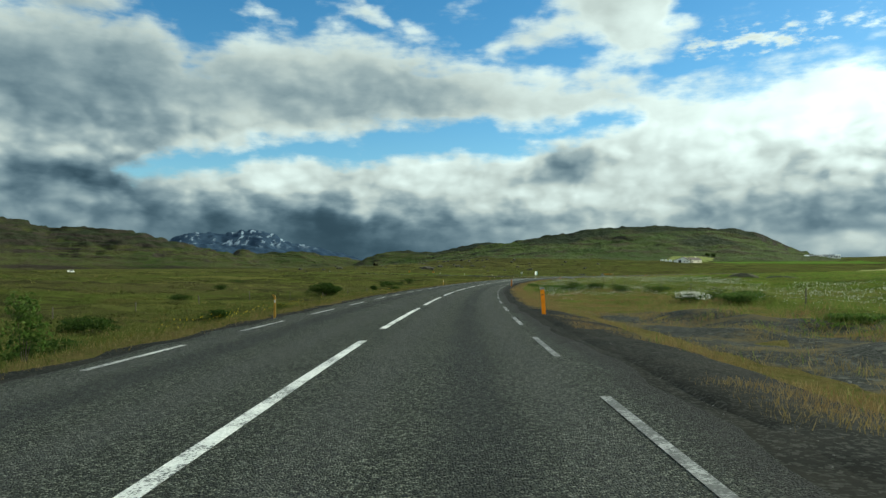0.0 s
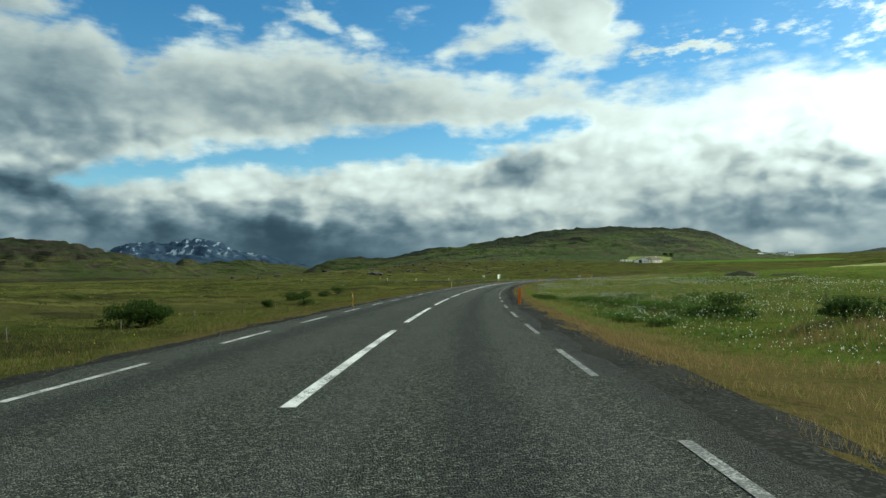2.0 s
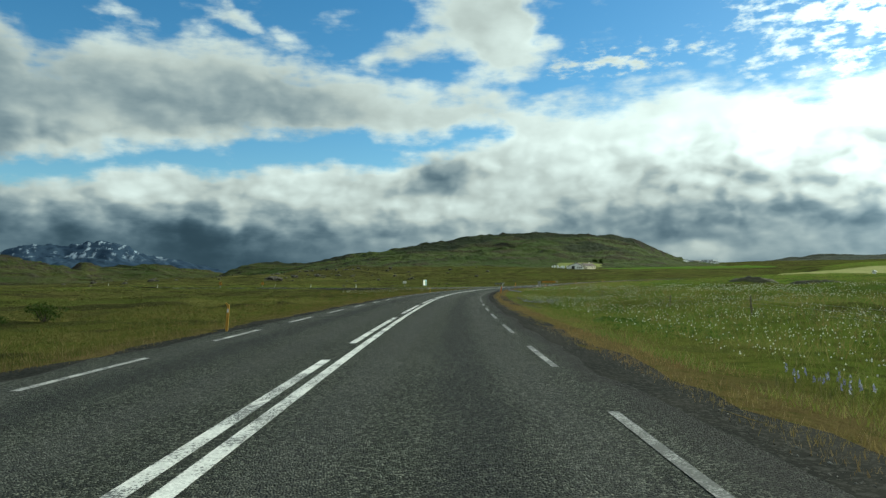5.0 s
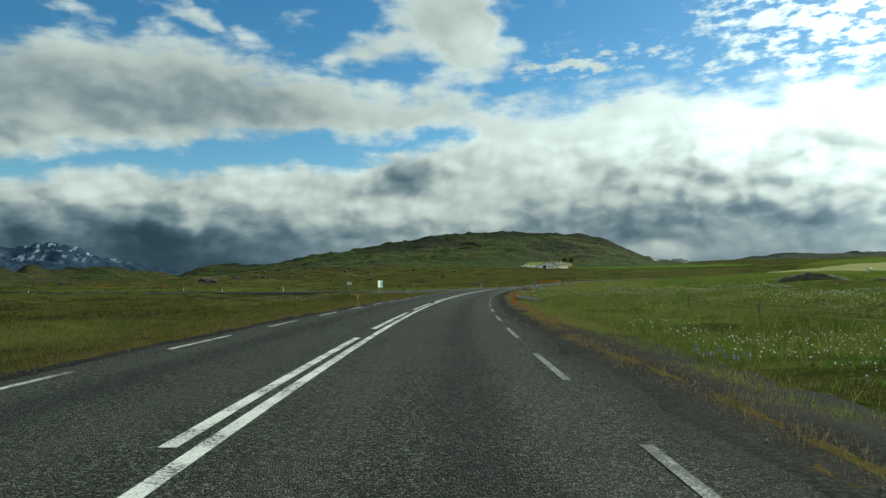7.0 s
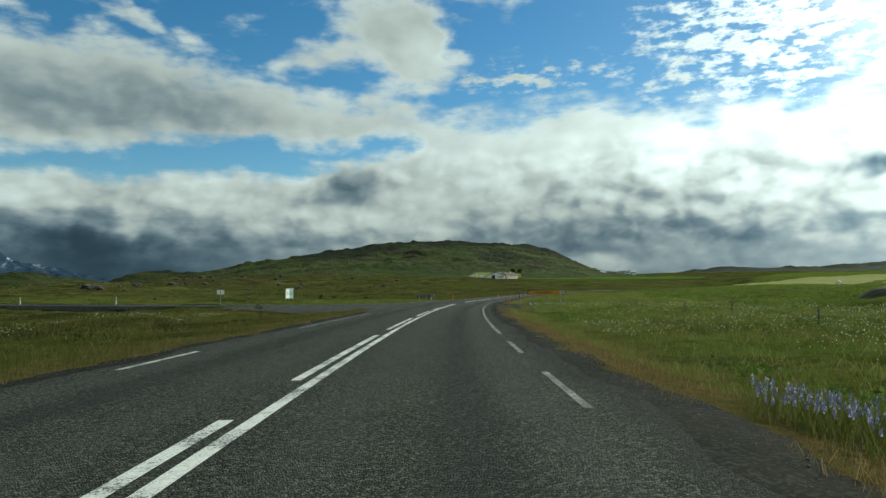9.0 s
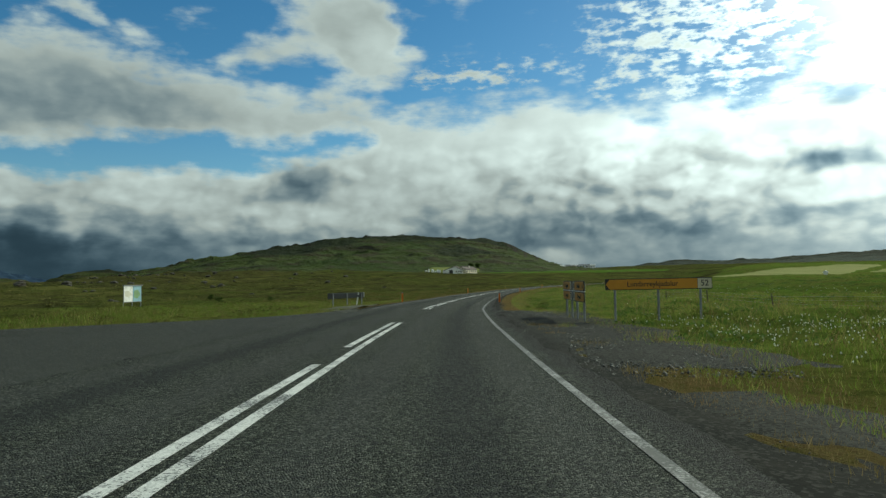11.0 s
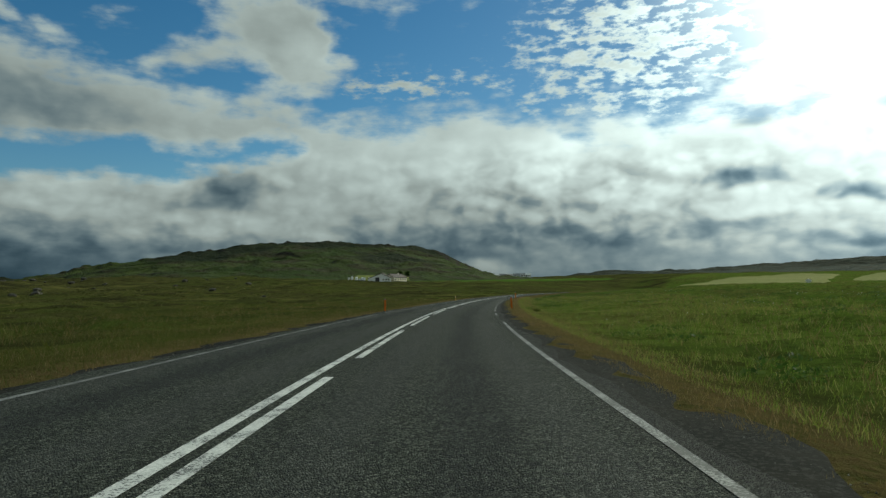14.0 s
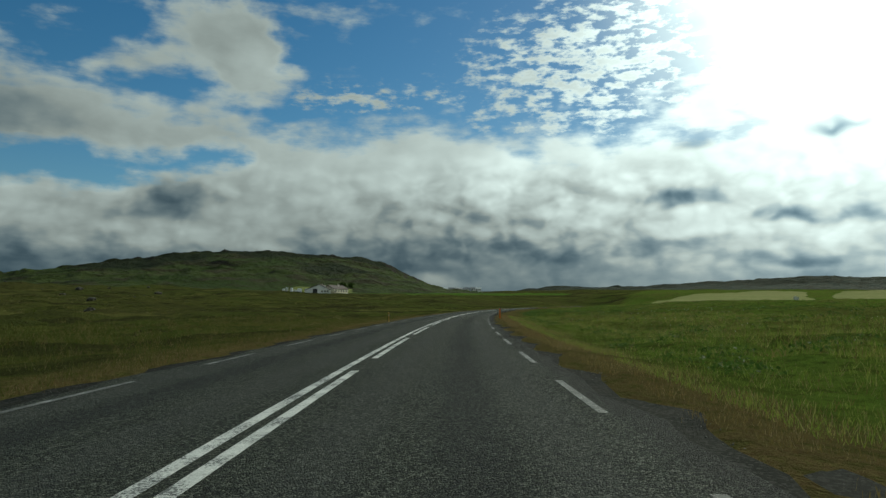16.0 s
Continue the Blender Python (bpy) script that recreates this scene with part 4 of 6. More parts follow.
def hill(name, crest, front, back, seed, label, material, rough=2.0, terrace=0.0, across=70, along=7.0, power=1.25, crag=0.0):
    """A range from its crest line: slope towards the road, short slope behind."""
    C = np.array(crest, float)
    seg = np.concatenate([[0], np.cumsum(np.hypot(*(np.diff(C[:, :2], axis=0).T)))])
    n = int(seg[-1] / along)
    u = np.linspace(0, seg[-1], n)
    cx, cy, cz = (np.interp(u, seg, C[:, i]) for i in range(3))
    for _ in range(int(18 / along) + 1):
        cz[1:-1] = 0.25 * cz[:-2] + 0.5 * cz[1:-1] + 0.25 * cz[2:]
    to = np.stack([VIEW[0] - cx, VIEW[1] - cy], -1)
    to /= np.linalg.norm(to, axis=1)[:, None]
    ws = np.concatenate([-back * np.linspace(1, 0, 10)[:-1] ** 1.4, front * np.linspace(0, 1, across) ** 1.35])
    U, W = np.meshgrid(np.arange(n), ws, indexing="ij")
    U, W = U.ravel(), W.ravel()
    x, y = cx[U] + to[U, 0] * W, cy[U] + to[U, 1] * W
    base = broad(x, y)
    p = np.where(W >= 0, 1 - W / front, 1 + W / back)
    wav = 0.06 * fbm(u[U] / 110, W / 130, seed, 4) * np.clip(4 * p * (1 - p), 0, 1)
    sh = np.clip(p + wav, 0, 1) ** power
    h = (cz[U] - base) * sh
    if terrace:
        st = 13.0
        lev = h / st + 0.6 * fbm(x / 90, y / 90, seed + 9, 3)
        fr = lev - np.floor(lev)
        h = h + terrace * st * (smooth(0.35, 0.65, fr) - fr) * np.clip(3 * p, 0, 1) * (h > 5)
    k = np.clip(6 * p * (1.15 - p), 0, 1)
    z = base + h + rough * (fbm(x / 34, y / 34, seed + 3, 4)) * np.clip(3 * p, 0, 1) * (0.35 + 0.65 * k)
    z = z + 0.5 * rough * np.abs(fbm(x / 11, y / 11, seed + 5, 3)) * np.clip(3 * p, 0, 1)
    z = z + crag * (np.abs(fbm(x / 16, y / 16, seed + 31, 4)) * 2 - 0.8) * smooth(0.72, 0.95, p)
    z = np.where(p < 0.03, base - 2.5, z)
    ob = sheet(name, np.stack([x, y, z], -1), grid_faces(len(ws), n), material)
    return tagged(ob, label, "mountain" if material is M_hazy_mountain else "hill", kind="structure")


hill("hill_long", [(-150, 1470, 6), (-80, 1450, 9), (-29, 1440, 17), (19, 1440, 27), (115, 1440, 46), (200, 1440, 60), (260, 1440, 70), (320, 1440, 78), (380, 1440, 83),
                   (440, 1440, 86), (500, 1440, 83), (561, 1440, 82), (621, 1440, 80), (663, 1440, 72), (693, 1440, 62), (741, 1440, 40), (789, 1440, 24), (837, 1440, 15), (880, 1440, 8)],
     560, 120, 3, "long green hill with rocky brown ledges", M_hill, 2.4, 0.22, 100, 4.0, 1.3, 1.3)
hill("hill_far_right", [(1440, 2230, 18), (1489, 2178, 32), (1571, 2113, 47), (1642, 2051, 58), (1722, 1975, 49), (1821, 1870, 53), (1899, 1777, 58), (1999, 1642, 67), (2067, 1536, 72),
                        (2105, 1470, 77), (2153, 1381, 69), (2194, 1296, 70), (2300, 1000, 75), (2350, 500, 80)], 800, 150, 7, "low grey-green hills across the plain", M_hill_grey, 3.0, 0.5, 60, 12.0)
hill("hill_left", [(-2200, 900, 190), (-1800, 1500, 165), (-1500, 1850, 150), (-1316, 2007, 139), (-1268, 2038, 130), (-1224, 2065, 110), (-1151, 2106, 112), (-1053, 2157, 110), (-978, 2192, 101), (-900, 2225, 76),
                   (-801, 2262, 52), (-680, 2302, 22), (-608, 2322, -4)], 520, 160, 11, "flat-topped green hill with dark basalt cliffs", M_hill_shaded, 2.6, 1.25, 90, 9.0, 0.8)
hill("hill_middle", [(-900, 2760, 10), (-875, 2765, 31), (-843, 2775, 64), (-811, 2784, 69), (-779, 2793, 46), (-691, 2816, 51), (-602, 2837, 56), (-487, 2859, 41), (-346, 2879, 18), (-298, 2885, -4)],
     420, 150, 13, "low green foothills under the mountain", M_hill_shaded, 3.0, 0.5, 50, 9.0)
hill("hill_behind", [(-380, 2674, -6), (-344, 2678, 3), (-311, 2682, 27), (-234, 2690, 52), (-144, 2696, 59), (-54, 2699, 50), (100, 2710, 60), (300, 2710, 60)], 420, 150, 17, "dark green ridge behind the heath", M_hill_shaded, 3.0, 0.4, 50, 9.0)
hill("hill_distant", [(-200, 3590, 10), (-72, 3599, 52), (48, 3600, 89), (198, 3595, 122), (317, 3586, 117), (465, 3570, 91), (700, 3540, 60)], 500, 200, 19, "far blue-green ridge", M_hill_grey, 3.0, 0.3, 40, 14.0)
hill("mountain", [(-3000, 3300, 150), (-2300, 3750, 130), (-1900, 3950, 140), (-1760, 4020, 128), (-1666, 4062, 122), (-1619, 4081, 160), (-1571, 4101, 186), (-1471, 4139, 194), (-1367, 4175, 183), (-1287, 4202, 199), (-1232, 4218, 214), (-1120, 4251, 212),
                  (-1033, 4273, 174), (-974, 4288, 141), (-760, 4332, 98), (-569, 4363, 47), (-440, 4375, 10)], 650, 300, 23, "steep mountain with streaks of snow, blue haze in its colour", M_hazy_mountain, 9.0, 0.0, 60, 14.0)


# ---- building helpers ----
def part(name, bm, material, parent=None, label=""):
    """Links a bmesh as one mesh object under a thing or a part."""
    me = bpy.data.meshes.new(name)
    bm.to_mesh(me)
    bm.free()
    me.materials.append(material)
    ob = new(name, me)
    if parent is not None:
        ob.parent = parent
    if label:
        ob["label"] = label
    return ob


def box(w, d, h, x=0, y=0, z=0, bevel=0.0):
    """A box on its base at x, y, z, with bevelled edges."""
    bm = bmesh.new()
    bmesh.ops.create_cube(bm, size=1)
    for v in bm.verts:
        v.co = Vector((v.co.x * w + x, v.co.y * d + y, (v.co.z + 0.5) * h + z))
    if bevel:
        bmesh.ops.bevel(bm, geom=bm.edges[:], offset=bevel, segments=1, affect="EDGES")
    return bm


def tube(r0, r1, h, x=0, y=0, z=0, sides=10, lean=(0, 0)):
    bm = bmesh.new()
    bmesh.ops.create_cone(bm, cap_ends=True, segments=sides, radius1=r0, radius2=r1, depth=h)
    for v in bm.verts:
        k = v.co.z / h + 0.5
        v.co = Vector((v.co.x + x + lean[0] * k, v.co.y + y + lean[1] * k, v.co.z + h / 2 + z))
    return bm


def prism(outline, depth, y=0.0):
    """Outline in x and z, made solid along y."""
    bm = bmesh.new()
    a = [bm.verts.new((p[0], y - depth / 2, p[1])) for p in outline]
    b = [bm.verts.new((p[0], y + depth / 2, p[1])) for p in outline]
    bm.faces.new(a)
    bm.faces.new(b[::-1])
    for i in range(len(a)):
        j = (i + 1) % len(a)
        bm.faces.new((a[j], a[i], b[i], b[j]))
    bmesh.ops.recalc_face_normals(bm, faces=bm.faces[:])
    return bm


def empty(name, m, label, category, group=""):
    ob = new(name)
    ob.matrix_world = m
    ob.empty_display_size = 0.2
    return tagged(ob, label, category, group)


def ground_z(x, y):
    return float(land(np.array([x]), np.array([y]))[0])


def fast_mesh(name, verts, quads, tris, material, label, category, kind="stuff"):
    """Large joined meshes from arrays."""
    me = bpy.data.meshes.new(name)
    verts = np.asarray(verts, np.float32)
    quads = np.asarray(quads, np.int32).reshape(-1, 4)
    tris = np.asarray(tris, np.int32).reshape(-1, 3)
    me.vertices.add(len(verts))
    me.vertices.foreach_set("co", verts.ravel())
    idx = np.concatenate([quads.ravel(), tris.ravel()])
    me.loops.add(len(idx))
    me.loops.foreach_set("vertex_index", idx)
    nq, nt = len(quads), len(tris)
    me.polygons.add(nq + nt)
    start = np.concatenate([np.arange(nq) * 4, nq * 4 + np.arange(nt) * 3]).astype(np.int32)
    me.polygons.foreach_set("loop_start", start)
    me.update(calc_edges=True)
    me.materials.append(material)
    return tagged(new(name, me), label, category, kind=kind)


def blade_arrays(x, y, z, height, width, rng, spread=0.35, per=4, reach=0.12):
    """Bent blades, several to a tuft."""
    n = len(x) * per
    X, Y, Z = (np.repeat(a, per) for a in (x, y, z))
    H = np.repeat(height, per) * rng.uniform(0.55, 1.15, n)
    Wd = np.repeat(width, per) * rng.uniform(0.6, 1.2, n)
    X = X + rng.normal(0, reach, n)
    Y = Y + rng.normal(0, reach, n)
    a = rng.uniform(0, 2 * np.pi, n)
    b = rng.uniform(0, 2 * np.pi, n)
    ln = H * spread * rng.uniform(0.3, 1.6, n)
    cx, cy = np.cos(a) * Wd / 2, np.sin(a) * Wd / 2
    lx, ly = np.cos(b) * ln, np.sin(b) * ln
    v = np.empty((n, 4, 3))
    v[:, 0] = np.stack([X - cx, Y - cy, Z - 0.03], -1)
    v[:, 1] = np.stack([X + cx, Y + cy, Z - 0.03], -1)
    v[:, 2] = np.stack([X + cx * 0.25 + lx, Y + cy * 0.25 + ly, Z + H], -1)
    v[:, 3] = np.stack([X - cx * 0.25 + lx, Y - cy * 0.25 + ly, Z + H * 0.97], -1)
    k = np.arange(n) * 4
    return v.reshape(-1, 3), np.stack([k, k + 1, k + 2, k + 3], -1), np.zeros((0, 3), int)


def scatter(n, s_rng, d_of, rng):
    s = rng.uniform(s_rng[0], s_rng[1], n)
    d = d_of(n)
    x, y, _ = road_xyz(s, d)
    sq, _ = poly_near(x, y, SIDE)
    forked = np.exp(-((s - 264) / np.where(s < 264, 13.5, 9.5)) ** 2) * 17.0 + 3.45
    ok = (sq > 4.6) & ~((d < 0) & (-d < forked))
    return s[ok], d[ok], x[ok], y[ok]


# ---- things along the road ----
def orange_post(m, label, group="road marker posts", tall=0.84, color=None):
    """Wide flat plastic marker post with a grey top."""
    ob = empty("marker_post", m, label, "marker post", group)
    w = 0.058
    part("post", prism([(-w, -0.25), (w, -0.25), (w, tall - 0.06), (-w, tall - 0.06)], 0.045), color or M_orange, ob)
    part("top", prism([(-w - 0.003, tall - 0.06), (w + 0.003, tall - 0.06), (w, tall - 0.015), (w - 0.02, tall), (-w + 0.02, tall), (-w, tall - 0.015)], 0.05), M_steel, ob, "dull grey top")
    part("reflector", box(0.08, 0.054, 0.05, 0, 0, tall - 0.24, 0.004), M_signyellow, ob, "small amber reflector")
    return ob


def yellow_post(m, label, group="road marker posts", tall=0.80):
    """Slim plastic post whose top is bent over."""
    ob = empty("marker_post", m, label, "marker post", group)
    w = 0.03
    part("post", prism([(-w, -0.25), (w, -0.25), (w, tall - 0.05), (w - 0.02, tall - 0.02), (-w, tall - 0.05)], 0.035), M_yellowpost, ob)
    part("tip", prism([(-w, tall - 0.05), (w - 0.02, tall - 0.02), (-w - 0.02, tall + 0.025), (-w - 0.055, tall + 0.01)], 0.03), M_yellowpost, ob, "bent pale tip")
    part("reflector", box(0.045, 0.042, 0.09, 0, 0, tall - 0.22, 0.004), M_reflector, ob, "small pale reflector")
    return ob


def heading(s):
    return -math.degrees(float(np.interp(s, RS, RH)))


def stand(s, d, extra=0.0):
    x, y, _ = road_xyz(s, d)
    return pose(float(x), float(y), ground_z(float(x), float(y)) + 0.0, 0, 0, heading(s) + extra)


orange_post(stand(20.4, 4.32) @ pose(0, 0, 0, 0, -4, 0), "amber plastic road marker post with a grey top", color=M_amber)
right_post = orange_post(stand(76.6, 4.1) @ pose(0, 0, 0, 0, 3, 0), "orange plastic road marker post")
for s, d, t in ((198.0, 4.65, 9), (309.8, 4.25, 2), (365.8, 4.6, -3), (418, 4.4, 0)):
    copy_thing(right_post, stand(s, d) @ pose(0, 0, 0, 0, t, 0))
copy_thing(right_post, stand(364, -4.1) @ pose(0, 0, 0, 0, 2, 0))
left_post = yellow_post(stand(19.8, -3.65), "slim yellow plastic road marker post with a bent tip")
for s, d, t in ((76.6, -3.6, 0), (130.4, -3.75, 4), (194.8, -3.75, 0), (412, -3.7, 0)):
    copy_thing(left_post, stand(s, d) @ pose(0, 0, 0, 0, t, 0))
orange_post(stand(307.7, -4.05), "orange plastic road marker post on the inner bend")


def words(name, text, size, material, parent, x, y, z, squeeze=1.0, label=""):
    """Lettering as a thin mesh on a sign's face (x to the right, z up, seen from -y)."""
    cu = bpy.data.curves.new(name, "FONT")
    cu.body, cu.size, cu.extrude, cu.offset = text, size, 0.002, 0.008 * size
    cu.align_x, cu.align_y = "CENTER", "CENTER"
    tmp = bpy.data.objects.new(name, cu)
    scene.collection.objects.link(tmp)
    me = bpy.data.meshes.new_from_object(tmp.evaluated_get(bpy.context.evaluated_depsgraph_get()))
    bpy.data.objects.remove(tmp)
    me.transform(Matrix.Diagonal((squeeze, 1, 1, 1)))
    me.materials.clear()
    me.materials.append(material)
    ob = new(name, me)
    ob.parent = parent
    ob.matrix_local = pose(x, y, z, 90, 0, 0)
    if label:
        ob["label"] = label
    return ob


def board(parent, w, h, x, z, point=0, number="", text="", km="", squeeze=1.0):
    """One direction board: black frame, yellow arrow field, white number field, lettering. point: -1 left, 1 right."""
    base = part("board", box(w, 0.03, h, x, 0, z, 0.006), M_black, parent, "black-edged yellow direction board")
    m = 0.025
    nw = 0.60 * h * 2.0 if number else 0.0
    lo, hi = x - w / 2 + m, x + w / 2 - m
    if number and point < 0:
        n0, n1 = hi - nw, hi
        hi = n0 - 0.012
    elif number:
        n0, n1 = lo, lo + nw
        lo = n1 + 0.012
    tip = 0.32 * h
    zb, zt = z + m, z + h - m
    zm = (zb + zt) / 2
    if point < 0:
        shape = [(lo, zm), (lo + tip, zb), (hi, zb), (hi, zt), (lo + tip, zt)]
    else:
        shape = [(lo, zb), (hi - tip, zb), (hi, zm), (hi - tip, zt), (lo, zt)]
    part("yellow_field", prism(shape, 0.006, -0.017), M_signyellow, base)
    if number:
        part("number_field", box(n1 - n0, 0.006, zt - zb, (n0 + n1) / 2, -0.017, zb), M_signwhite, base)
        words("number", number, h * 0.74, M_black, base, (n0 + n1) / 2, -0.022, zm)
    cx = (lo + hi) / 2 + (-0.02 if point > 0 else 0.03)
    words("lettering", text, h * 0.66, M_black, base, cx - (0.16 if km and point > 0 else 0) + (0.12 if km and point < 0 else 0), -0.022, zm, squeeze)
    if km:
        words("distance", km, h * 0.66, M_black, base, hi - tip - 0.16 if point > 0 else lo + tip + 0.14, -0.022, zm)
    return base


def sign_post(parent, x, z0, z1, name="post"):
    p = part(name, tube(0.042, 0.042, z1 - z0, x, 0.06, z0, 12), M_steel, parent, "galvanised steel post")
    for zz in (z1 - 0.10, z1 - 0.28):
        part("clamp", box(0.10, 0.07, 0.035, x, 0.045, zz, 0.004), M_steel, p)
    return p


def face_pose(ax, ay, bx, by, z):
    """A frame whose x runs from a to b."""
    return pose((ax + bx) / 2, (ay + by) / 2, z, 0, 0, math.degrees(math.atan2(by - ay, bx - ax)))


def direction_sign():
    ax, ay, bx, by = 62.62, 263.98, 66.02, 262.38
    z = ground_z((ax + bx) / 2, (ay + by) / 2)
    ob = empty("direction_sign", face_pose(ax, ay, bx, by, z), "long yellow arrow sign on three steel posts", "road sign")
    L = math.hypot(bx - ax, by - ay)
    top = -1.92 - z
    board(ob, L, 0.40, 0, top - 0.40, -1, "52", "Lundarreykjadalur", "", 0.93)
    for x in (-L / 2 + 0.35, 0.0, L / 2 - 0.40):
        sign_post(ob, x, -0.3, top - 0.05)


def double_sign(ax, ay, bx, by, point, rows, squeeze):
    z = ground_z((ax + bx) / 2, (ay + by) / 2)
    ob = empty("place_sign", face_pose(ax, ay, bx, by, z), "two yellow place boards stacked on steel posts", "road sign", "place signs at the fork")
    L = math.hypot(bx - ax, by - ay)
    top = -1.97 - z
    for i, (number, text, km) in enumerate(rows):
        board(ob, L, 0.36, 0, top - 0.36 - 0.40 * i, point, number, text, km, squeeze)
    part("rail", box(L + 0.12, 0.05, 0.035, 0.03, 0.0, top - 0.397, 0.004), M_alu, ob, "bare aluminium rail between the boards")
    for x in (-L / 2 + 0.55, L / 2 - 0.45):
        sign_post(ob, x, -0.3, top - 0.06)


def sign_back():
    ax, ay, bx, by = 61.02, 290.65, 58.14, 289.33
    z = ground_z(59.6, 290.1)
    ob = empty("direction_sign", face_pose(ax, ay, bx, by, z), "back of a long grey metal direction sign", "road sign")
    L = math.hypot(bx - ax, by - ay)
    top = -2.54 - z
    part("panel", box(L, 0.03, 0.38, 0, 0, top - 0.38, 0.005), M_signback, ob, "bare weathered sign back")
    part("end_strip", box(0.05, 0.06, 0.40, -L / 2, 0.0, top - 0.39, 0.004), M_alu, ob, "bright aluminium edge")
    for zz in (top - 0.10, top - 0.32):
        part("rail", box(L - 0.1, 0.03, 0.03, 0, 0.03, zz, 0.003), M_signback, ob)
    for x in (-L / 2 + 0.25, -L / 2 + 1.55, L / 2 - 0.4):
        sign_post(ob, x, -0.4, top - 0.02)


def info_board():
    ax, ay, bx, by = 43.7, 322.1, 45.3, 324.9
    z = ground_z(44.5, 323.1)
    ob = empty("information_board", face_pose(ax, ay, bx, by, z), "white tourist information board on steel legs", "information board")
    L = math.hypot(bx - ax, by - ay)
    H = 1.75
    top = 2.3
    part("panel", box(L, 0.06, H, 0, 0, top - H, 0.01), M_steel, ob)
    part("hood", box(L + 0.2, 0.22, 0.07, 0, -0.06, top, 0.01), M_steel, ob, "grey metal hood")
    half = L / 2
    sheet_ = part("text_sheet", box(half - 0.06, 0.012, H - 0.12, -half / 2, -0.036, top - H + 0.06), M_reflector, ob, "white printed sheet")
    part("land_shape", prism([(-half + 0.25, top - 1.1), (-half / 2, top - 1.25), (-0.22, top - 0.9), (-half / 2 + 0.1, top - 0.5), (-half + 0.22, top - 0.6)], 0.006, -0.045), M_map, sheet_)
    blue_ = part("map_sheet", box(half - 0.06, 0.012, H - 0.12, half / 2, -0.036, top - H + 0.06), M_mapblue, ob, "blue map sheet")
    part("land_shape", prism([(0.2, top - 1.25), (half / 2, top - 1.4), (half - 0.2, top - 0.95), (half / 2 + 0.1, top - 0.4), (0.22, top - 0.55)], 0.006, -0.045), M_green, blue_)
    for x in (-half + 0.05, 0, half - 0.05):
        part("leg", tube(0.045, 0.045, top - H + 0.5, x, 0.03, -0.4, 10), M_steel, ob)


direction_sign()
double_sign(64.04, 269.0, 62.93, 266.62, -1, [("1", "Borgarnes", "21"), ("50", "Hvanneyri", "10")], 0.9)
double_sign(62.76, 266.27, 61.72, 263.95, 1, [("518", "H\u00fasafell", "43"), ("50", "Reykholt", "")], 0.9)
sign_back()
info_board()


def small_sign(x, y, kind, label):
    z = ground_z(x, y)
    yaw = math.degrees(math.atan2(x - 32, y - 180))
    ob = empty("small_sign", pose(x, y, z, 0, 0, -yaw), label, "road sign", "small signs by the side road")
    part("post", tube(0.04, 0.04, 2.3, 0, 0, -0.3, 8), M_steel, ob)
    if kind == "plates":
        for zz in (1.05, 1.5):
            part("plate", box(0.62, 0.03, 0.42, 0, -0.05, zz, 0.01), M_signyellow, ob, "pale yellow plate with a dark mark")
            part("mark", prism([(-0.14, zz + 0.08), (0.14, zz + 0.08), (0.0, zz + 0.34)], 0.01, -0.07), M_black, ob)
    else:
        for xx in (-0.22, 0.22):
            part("plate", box(0.36, 0.03, 0.5, xx, -0.05, 1.45, 0.01), M_reflector, ob, "white plate")
    return ob


small_sign(-4.5, 317.0, "plates", "two pale yellow warning plates on one post")
small_sign(-15.5, 311.0, "plates", "two pale yellow warning plates on one post")
small_sign(32.9, 282.6, "pair", "pair of white plates on a thin post")


def white_marker(x, y, tall=1.0):
    ob = empty("snow_pole", pose(x, y, ground_z(x, y)), "short white roadside pole", "marker post", "white roadside poles")
    part("pole", tube(0.05, 0.045, tall + 0.3, 0, 0, -0.3, 8), M_reflector, ob)
    part("band", tube(0.054, 0.054, 0.12, 0, 0, tall - 0.28, 8), M_black, ob)
    return ob


lean_pole = white_marker(60.1, 289.2, 0.9)
lean_pole.matrix_world = lean_pole.matrix_world @ pose(0, 0, 0, 0, 10, 0)
for x, y in ((21.1, 289.8), (-1.5, 326), (-62, 372), (9.5, 296.5), (-38, 338)):
    white_marker(x, y)


def fence_post(x, y, tall, lean):
    ob = empty("fence_post", pose(x, y, ground_z(x, y), lean[0], lean[1], 0), "weathered grey wooden fence post", "fence post", "fence posts in the moor")
    part("stake", tube(0.040, 0.034, tall + 0.4, 0, 0, -0.4, 7), M_wood, ob)
    part("staple", box(0.02, 0.13, 0.02, 0, 0, tall - 0.15), M_steel, ob)
    return ob


rng = np.random.default_rng(5)
fence = [(s, 16.5 + 2.2 * math.sin(s / 37)) for s in range(12, 330, 11)]
wire_pts = []
for s, d in fence:
    x, y, _ = road_xyz(s, d)
    fence_post(float(x), float(y), float(rng.uniform(0.70, 0.85)), (float(rng.normal(0, 3)), float(rng.normal(0, 3))))
    wire_pts.append((float(x), float(y), ground_z(float(x), float(y))))
for s, d in [(s, -24 - 3 * math.sin(s / 23)) for s in range(8, 120, 9)]:
    x, y, _ = road_xyz(s, d)
    fence_post(float(x), float(y), float(rng.uniform(0.8, 1.0)), (float(rng.normal(0, 4)), float(rng.normal(0, 4))))


